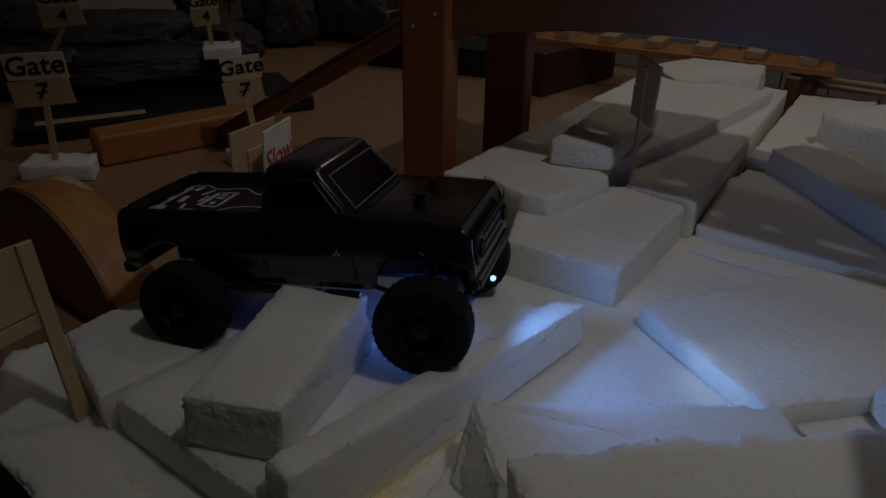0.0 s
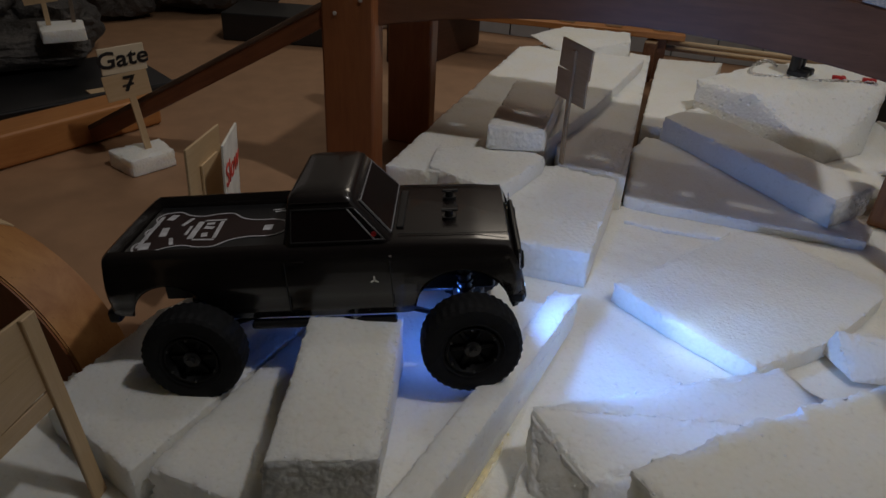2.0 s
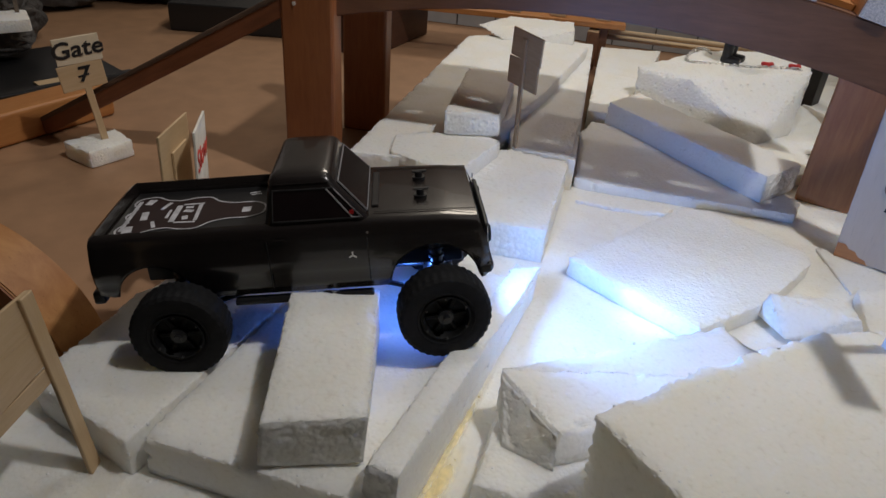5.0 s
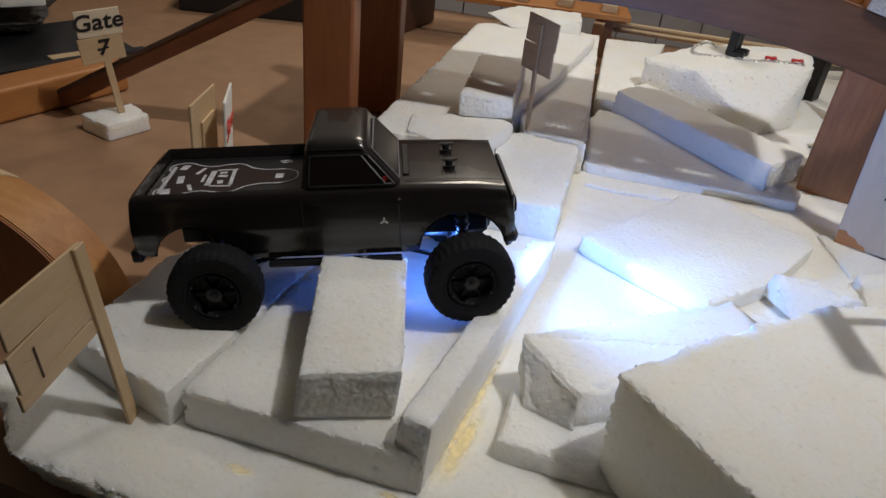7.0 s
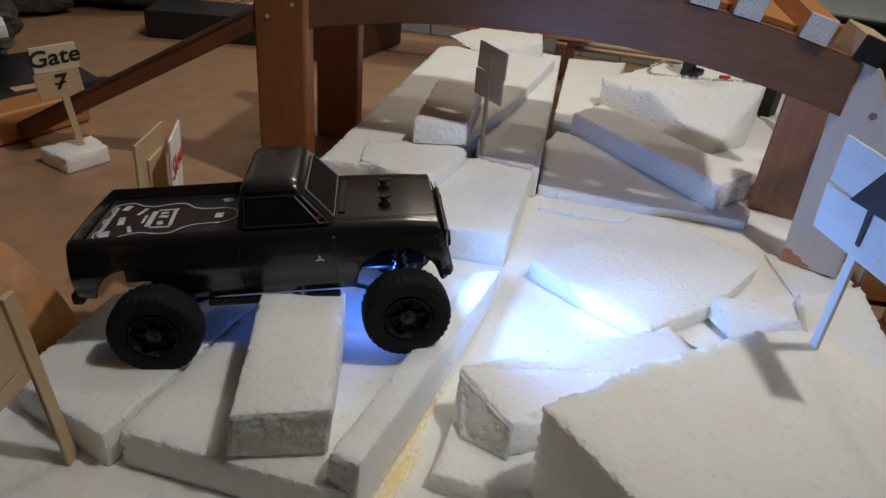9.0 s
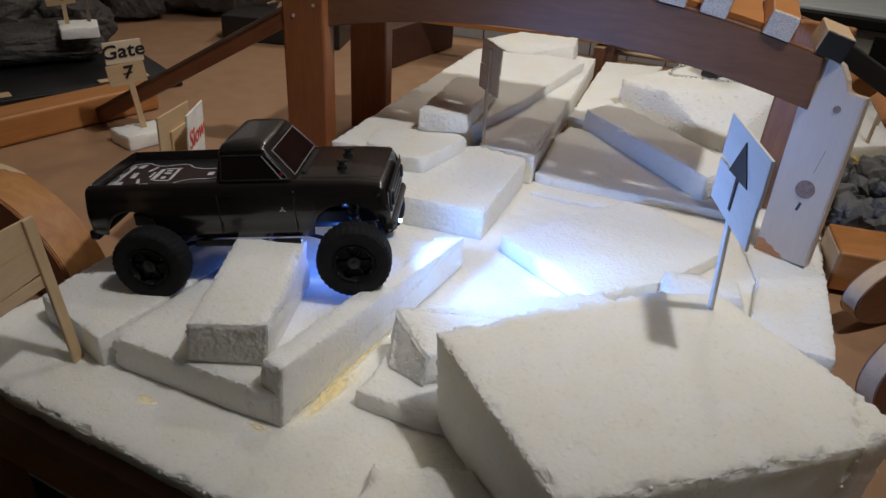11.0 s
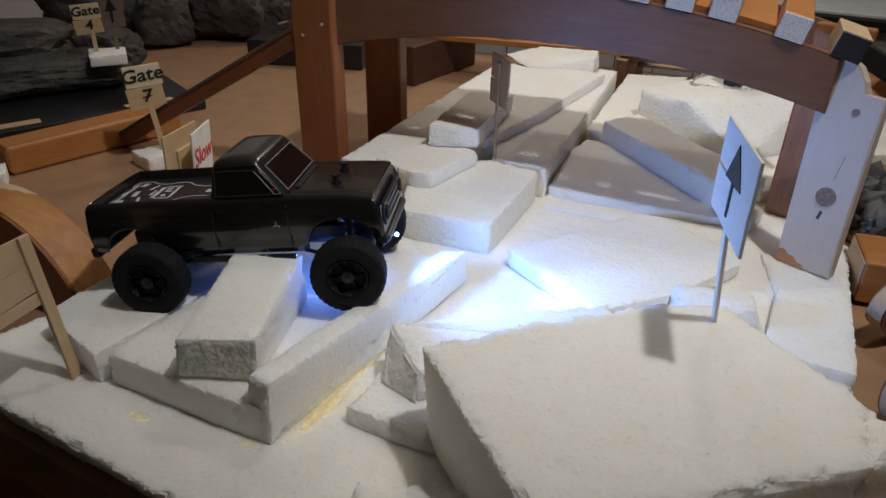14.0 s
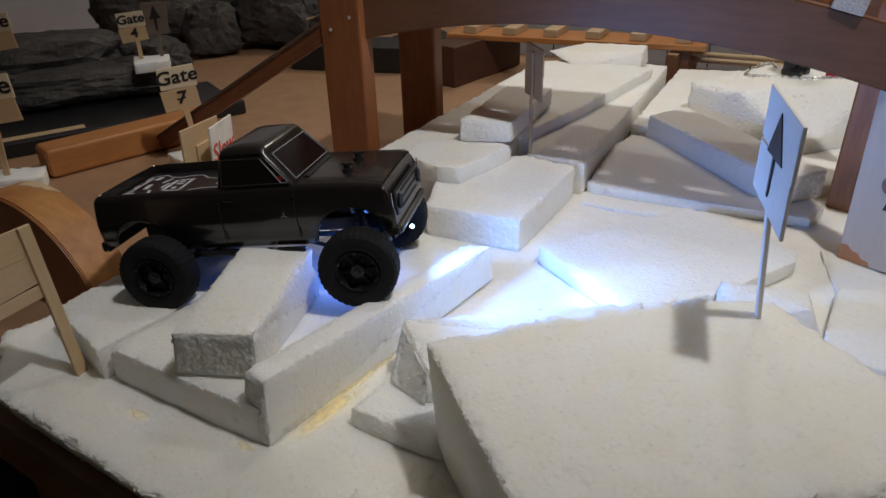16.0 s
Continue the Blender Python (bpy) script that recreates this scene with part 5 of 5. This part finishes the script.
cab_bm = loft([ring(-0.0192, 0.0325, 0.0348, 0.0470, 0.0030), ring(-0.0182, 0.0305, 0.0344, 0.0515, 0.0035), ring(-0.0152, 0.0172, 0.0316, 0.0668, 0.0040), ring(-0.0148, 0.0160, 0.0310, 0.0688, 0.0042), ring(-0.0142, 0.0151, 0.0302, 0.0706, 0.0044), ring(-0.0132, 0.0138, 0.0288, 0.0719, 0.0048), ring(-0.0112, 0.0112, 0.0262, 0.0728, 0.0055), ring(-0.0060, 0.0060, 0.0180, 0.0733, 0.0050)])
cab_shell = tpart("cab", cab_bm, PAINT, smooth=True)
cab_shell.data.set_sharp_from_angle(angle=radians(40))


def quad_bm(corners, thick, inset=0.0):
    """A thin plate on four corners, proud along its normal."""
    c = [Vector(p) for p in corners]
    mid = sum(c, Vector()) / 4
    c = [p + (mid - p) * inset for p in c]
    nrm = (c[1] - c[0]).cross(c[3] - c[0]).normalized()
    bm = bmesh.new()
    lo = [bm.verts.new(p) for p in c]
    hi = [bm.verts.new(p + nrm * thick) for p in c]
    bm.faces.new(lo[::-1])
    bm.faces.new(hi)
    for i in range(4):
        bm.faces.new((lo[i], lo[(i + 1) % 4], hi[(i + 1) % 4], hi[i]))
    return bm


def outline_bm(corners, width, thick):
    """A thin raised frame round four corners."""
    c = [Vector(p) for p in corners]
    bm = bmesh.new()
    for k in range(4):
        p, q = c[k], c[(k + 1) % 4]
        nrm = (c[1] - c[0]).cross(c[3] - c[0]).normalized()
        box_bm(((q - p).length + width, width, thick), bm=bm, turn=beam_m(p, q, nrm))
    return bm


WS = [(0.0303, -0.0285, 0.0518), (0.0303, 0.0285, 0.0518), (0.0174, 0.0258, 0.0668), (0.0174, -0.0258, 0.0668)]
tpart("windshield", quad_bm([(x + 0.0001, y, z) for x, y, z in WS], 0.0006), WINDSHIELD, "dark reddish glossy windshield")
tpart("windshield_frame", outline_bm([(x + 0.0006, y, z + 0.0003) for x, y, z in WS], 0.0004, 0.0008), TRIM, "thin silver windshield surround")
for s in (-1, 1):
    y0, y1 = s * 0.0345, s * 0.0318
    sw = [(-0.0140, y0, 0.0515), (0.0285, y0, 0.0515), (0.0155, y1, 0.0664), (-0.0125, y1, 0.0664)]
    if s > 0:
        sw = [sw[1], sw[0], sw[3], sw[2]]
    tpart("side_window", quad_bm(sw, 0.0005), GLASS, "black glossy side window")
    tpart("window_frame", outline_bm([(x, y + s * 0.0006, z) for x, y, z in sw], 0.0006, 0.0007), DULL_CHROME, "thin dull metal window surround")
    tpart("roof_gutter", box_bm((0.0270, 0.0007, 0.0006), (0.0005, s * 0.0313, 0.0690), 0.0002, 1), PAINT)
    tpart("bonnet_seam", box_bm((0.0500, 0.0005, 0.0003), (0.0590, s * 0.0285, 0.0504), turn=Matrix.Rotation(radians(1.6), 4, "Y")), BLACK)
    tpart("door_handle", box_bm((0.0060, 0.0009, 0.0012), (-0.0120, s * 0.0372, 0.0425), 0.0003, 1), PAINT)
    for (xa, za), (xb, zb) in (((0.0240, 0.0516), (0.0125, 0.0662)), ((0.0283, 0.0516), (0.0158, 0.0662))):
        ob = tpart("vent_bar", box_bm((0.0188, 0.0006, 0.0008), bevel=0.0002, seg=1), TRIM, "thin silver vent window bar")
        ob.matrix_local = beam_m((xa, s * 0.0351, za), (xb, s * 0.0325, zb))
    tpart("vent_sill", box_bm((0.0046, 0.0006, 0.0006), (0.0260, s * 0.0351, 0.0517)), TRIM)
    ob = tpart("dashboard_end", box_bm((0.0022, 0.0003, 0.0020), bevel=0.0005, seg=1), RED_DIM, "red dashboard end showing in window")
    ob.matrix_local = Matrix.Translation((0.0238, s * 0.0349, 0.0545))
tpart("rear_window", quad_bm([(-0.0182, 0.024, 0.0525), (-0.0182, -0.024, 0.0525), (-0.0156, -0.022, 0.0660), (-0.0156, 0.022, 0.0660)], 0.0005), GLASS)
# bonnet: two body clips on black posts
for s in (-1, 1):
    clip = cyl_bm(0.0020, 0.0050, "Z", (0.0575, s * 0.0120, 0.0522), 12)
    box_bm((0.0080, 0.0022, 0.0012), (0.0580, s * 0.0120, 0.0545), 0.0004, bm=clip, seg=1)
    cyl_bm(0.0034, 0.0018, "Z", (0.0575, s * 0.0120, 0.0507), 14, clip)
    tpart("body_clip", clip, BLACK, "black body clip post")
tpart("cowl_vent", box_bm((0.0035, 0.044, 0.0010), (0.0345, 0, 0.0511), 0.0004, 1), BLACK)
# bed: black cover with a line-drawn decal
tpart("bed_cover", box_bm((0.0790, 0.0620, 0.0008), (-0.0592, 0, DECK + 0.0006), 0.0002, 1), BLACK)
HALF = [(-0.0960, 0.0), (-0.0925, 0.0080), (-0.0960, 0.0150), (-0.0940, 0.0215), (-0.0860, 0.0232), (-0.0800, 0.0190), (-0.0720, 0.0168), (-0.0640, 0.0192), (-0.0560, 0.0188), (-0.0500, 0.0128), (-0.0420, 0.0098), (-0.0320, 0.0096), (-0.0255, 0.0060), (-0.0240, 0.0)]


def smooth_line(pts, steps):
    """A curve through points, closing on its mirror in y."""
    out = []
    for k in range(len(pts) - 1):
        p0 = Vector(pts[k - 1]) if k else Vector((pts[1][0], -pts[1][1]))
        p1, p2 = Vector(pts[k]), Vector(pts[k + 1])
        p3 = Vector(pts[k + 2]) if k + 2 < len(pts) else Vector((pts[-2][0], -pts[-2][1]))
        for n in range(steps):
            t = n / steps
            out.append(tuple(0.5 * (2 * p1 + (p2 - p0) * t + (2 * p0 - 5 * p1 + 4 * p2 - p3) * t * t + (3 * p1 - p0 - 3 * p2 + p3) * t ** 3)))
    return out


half_line = smooth_line(HALF, 4) + [HALF[-1]]
decal_outline = [(x, -y) for x, y in half_line][::-1] + half_line[1:-1]


def flat_bm(pts, z, thick=0.00012):
    bm = bmesh.new()
    f = bm.faces.new([bm.verts.new((x, y, z)) for x, y in pts])
    ext = bmesh.ops.extrude_face_region(bm, geom=[f])
    bmesh.ops.translate(bm, verts=[v for v in ext["geom"] if isinstance(v, bmesh.types.BMVert)], vec=(0, 0, thick))
    return bm


TOP = DECK + 0.0011
tpart("decal_field", flat_bm(decal_outline, TOP), MAROON)
bm = bmesh.new()
for k in range(len(decal_outline)):
    p, q = (Vector((*decal_outline[(k + d) % len(decal_outline)], TOP + 0.0002)) for d in (0, 1))
    box_bm(((q - p).length + 0.0006, 0.0010, 0.00015), bm=bm, turn=beam_m(p, q))
tagged(tpart("decal_outline", bm, SILVER, "silver outline of the bed decal"), "", "", "", "stuff")
for x0, x1, y0, y1, tilt in ((-0.0945, -0.0925, -0.0180, 0.0180, 0), (-0.0800, -0.0780, -0.0160, -0.0080, 20), (-0.0790, -0.0770, 0.0060, 0.0150, -20), (-0.0750, -0.0735, -0.0050, 0.0050, 0), (-0.0690, -0.0580, 0.0105, 0.0120, 3), (-0.0690, -0.0580, -0.0120, -0.0105, -3), (-0.0930, -0.0880, -0.0200, -0.0130, 10), (-0.0900, -0.0860, 0.0135, 0.0200, -14), (-0.0880, -0.0845, -0.0060, 0.0040, 8), (-0.0720, -0.0690, -0.0100, 0.0100, 0), (-0.0600, -0.0580, -0.0100, 0.0100, 3), (-0.0660, -0.0630, -0.0080, -0.0035, 12), (-0.0670, -0.0620, 0.0010, 0.0040, -12), (-0.0670, -0.0630, 0.0060, 0.0085, 6), (-0.0360, -0.0315, -0.0030, 0.0030, 0), (-0.0345, -0.0290, 0.0190, 0.0203, 12), (-0.0360, -0.0300, 0.0215, 0.0226, 12)):
    fig_bm = box_bm((x1 - x0, y1 - y0, 0.00015))
    ob = tpart("decal_figure", fig_bm, SILVER)
    ob.matrix_local = Matrix.Translation(((x0 + x1) / 2, (y0 + y1) / 2, TOP + 0.0002)) @ Matrix.Rotation(radians(tilt), 4, "Z")
# front and rear ends
tpart("grille", box_bm((0.0024, 0.060, 0.0150), (0.0893, 0, 0.0335), 0.0008, 1), BLACK, "black grille")
for k in range(3):
    tpart("grille_bar", box_bm((0.0010, 0.040, 0.0010), (0.0906, 0, 0.0285 + 0.0048 * k), 0.0003, 1), RIM)
for s in (-1, 1):
    tpart("grille_lamp", cyl_bm(0.0046, 0.0022, "X", (0.0906, s * 0.0250, 0.0335), 20, None, None, 0.0005), RIM, "round dark front lamp")
    # thin chrome strip added as the highlight along the fender's front edge
    tpart("fender_highlight", box_bm((0.0006, 0.0006, 0.012), (0.0890, s * 0.0352, 0.0360), 0.0002, 1), CHROME)
led = bmesh.new()
bmesh.ops.create_uvsphere(led, u_segments=14, v_segments=8, radius=0.0014, matrix=Matrix.Translation((0.0925, -0.012, 0.0120)))
tpart("led_lamp", led, LED, "glowing cool white lamp")
bump_bm = box_bm((0.0040, 0.068, 0.0050), (0.0905, 0, 0.0185), 0.0016)
for s in (-1, 1):
    box_bm((0.0070, 0.003, 0.0050), (0.0880, s * 0.0345, 0.0185), 0.0014, bm=bump_bm)
tpart("front_bumper", bump_bm, BLACK)
tpart("rear_bumper", box_bm((0.0060, 0.068, 0.0070), (-0.1055, 0, 0.0150), 0.0016), BLACK)
tpart("tailgate", box_bm((0.0012, 0.054, 0.0180), (-0.1046, 0, 0.0330), 0.0004, 1), PAINT)
# chassis under the body
for s in (-1, 1):
    tpart("frame_rail", box_bm((0.165, 0.005, 0.009), (-0.004, s * 0.013, 0.0175), 0.001), BLACK)
    tpart("rock_slider", box_bm((0.070, 0.005, 0.0035), (-0.004, s * 0.0340, 0.0085), 0.0012), BLACK)
tpart("gearbox", box_bm((0.040, 0.026, 0.018), (0.004, 0, 0.0120), 0.002), BLACK)
tpart("battery_tray", box_bm((0.040, 0.024, 0.018), (0.035, 0, 0.0290), 0.002), BLACK)
TRACK, WB = 0.043, 0.0655
for x in (-WB, WB):
    ax = cyl_bm(0.0036, 2 * TRACK - 0.010, "Y", (x, 0, 0), 14)
    bmesh.ops.create_uvsphere(ax, u_segments=14, v_segments=10, radius=0.0085, matrix=Matrix.Translation((x, 0.004, 0)))
    tpart("axle", ax, BLACK)
    for s in (-1, 1):
        sh = cyl_bm(0.0030, 0.024, "X", (0, 0, 0), 14)
        cyl_bm(0.0016, 0.034, "X", (0, 0, 0), 10, sh)
        for k in range(6):
            cyl_bm(0.0040, 0.0011, "X", (-0.010 + 0.004 * k, 0, 0), 14, sh)
        ob = tpart("shock", sh, BLACK, smooth=False)
        ob.matrix_local = beam_m((x, s * 0.0235, 0.003), (x - 0.003, s * 0.0190, 0.034))
        lk = cyl_bm(0.0014, 0.062, "X", (0, 0, 0), 8)
        ob = tpart("link_arm", lk, BLACK)
        ob.matrix_local = beam_m((x, s * 0.020, -0.003), (x - math.copysign(0.055, x), s * 0.014, 0.010))
tpart("drive_shaft", cyl_bm(0.0018, 0.115, "X", (0, 0.002, 0.004), 10), BLACK)


def tyre_bm(w=0.0170, lugs=36):
    prof = [(0.0125, -w * 0.40), (0.0150, -w * 0.48), (0.0190, -w * 0.50), (0.0216, -w * 0.48), (0.0232, -w * 0.40), (0.0236, -w * 0.20), (0.0237, -w * 0.03), (0.0237, w * 0.03), (0.0236, w * 0.20), (0.0232, w * 0.40), (0.0216, w * 0.48), (0.0190, w * 0.50), (0.0150, w * 0.48), (0.0125, w * 0.40)]
    n = lugs * 4
    bm = bmesh.new()
    rings = []
    for i in range(n):
        ring = []
        for j, (rr, y) in enumerate(prof):
            k, twist = 0.0, 0.0
            if 3 <= j <= 10:
                side = 0 if j <= 6 else 2
                twist = 0.35 * abs(j - 6.5) / n * math.tau
                k = 0.0003 if (i + side) % 4 < 2 else -0.0002
                if j in (6, 7):
                    k = 0.0001 if (i + side) % 4 < 2 else -0.0002
                if j in (3, 10):
                    k *= 0.7
            a = i / n * math.tau + twist
            ring.append(bm.verts.new(((rr + k) * math.cos(a), y, (rr + k) * math.sin(a))))
        rings.append(ring)
    for i in range(n):
        for j in range(len(prof) - 1):
            bm.faces.new((rings[i][j], rings[(i + 1) % n][j], rings[(i + 1) % n][j + 1], rings[i][j + 1]))
        bm.faces.new((rings[i][-1], rings[(i + 1) % n][-1], rings[(i + 1) % n][0], rings[i][0]))
    return bm


def turned(profile, seg=36):
    """A surface turned about y from radius and place pairs."""
    bm = bmesh.new()
    rings = [[bm.verts.new((r * math.cos(i / seg * math.tau), y, r * math.sin(i / seg * math.tau))) for i in range(seg)] for r, y in profile]
    for a, b in zip(rings, rings[1:]):
        for i in range(seg):
            bm.faces.new((a[i], a[(i + 1) % seg], b[(i + 1) % seg], b[i]))
    return bm


def wheel(x, s, steer):
    tyre = tpart("wheel", tyre_bm(), RUBBER, "black lugged rubber tyre", smooth=True)
    tyre.data.set_sharp_from_angle(angle=radians(28))
    tyre.matrix_local = Matrix.Translation((x, s * TRACK, 0)) @ Matrix.Rotation(radians(steer), 4, "Z")
    part("bead_ring", turned([(0.0150, s * 0.0081), (0.0147, s * 0.0085), (0.0143, s * 0.0081)]), RUBBER, tyre, smooth=True)
    rim = turned([(0.0128, -s * 0.0068), (0.0128, s * 0.0062), (0.0127, s * 0.0079), (0.0117, s * 0.0079), (0.0112, s * 0.0068), (0.0104, s * 0.0030)])
    part("rim", rim, RIM, tyre, smooth=True).data.set_sharp_from_angle(angle=radians(40))
    face = cyl_bm(0.0105, 0.0016, "Y", (0, s * 0.0024, 0), 32)
    for k in range(6):
        spin = Matrix.Rotation(k / 6 * math.tau, 4, "Y")
        box_bm((0.0070, 0.0016, 0.0026), spin @ Vector((0.0070, s * 0.0038, 0)), 0.0005, 1, face, spin)
    part("rim_face", face, RIM, tyre)
    hub = cyl_bm(0.0040, 0.0046, "Y", (0, s * 0.0050, 0), 20, None, None, 0.0006)
    cyl_bm(0.0019, 0.0030, "Y", (0, s * 0.0080, 0), 6, hub)
    part("hub", hub, BLACK, tyre)
    for k in range(6):
        a = (k + 0.5) / 6 * math.tau
        part("wheel_nut", cyl_bm(0.0005, 0.0014, "Y", (0.0115 * math.cos(a), s * 0.0080, 0.0115 * math.sin(a)), 8), DULL_CHROME, tyre)


for s in (-1, 1):
    wheel(-WB, s, 0)
    wheel(WB, s, 6)
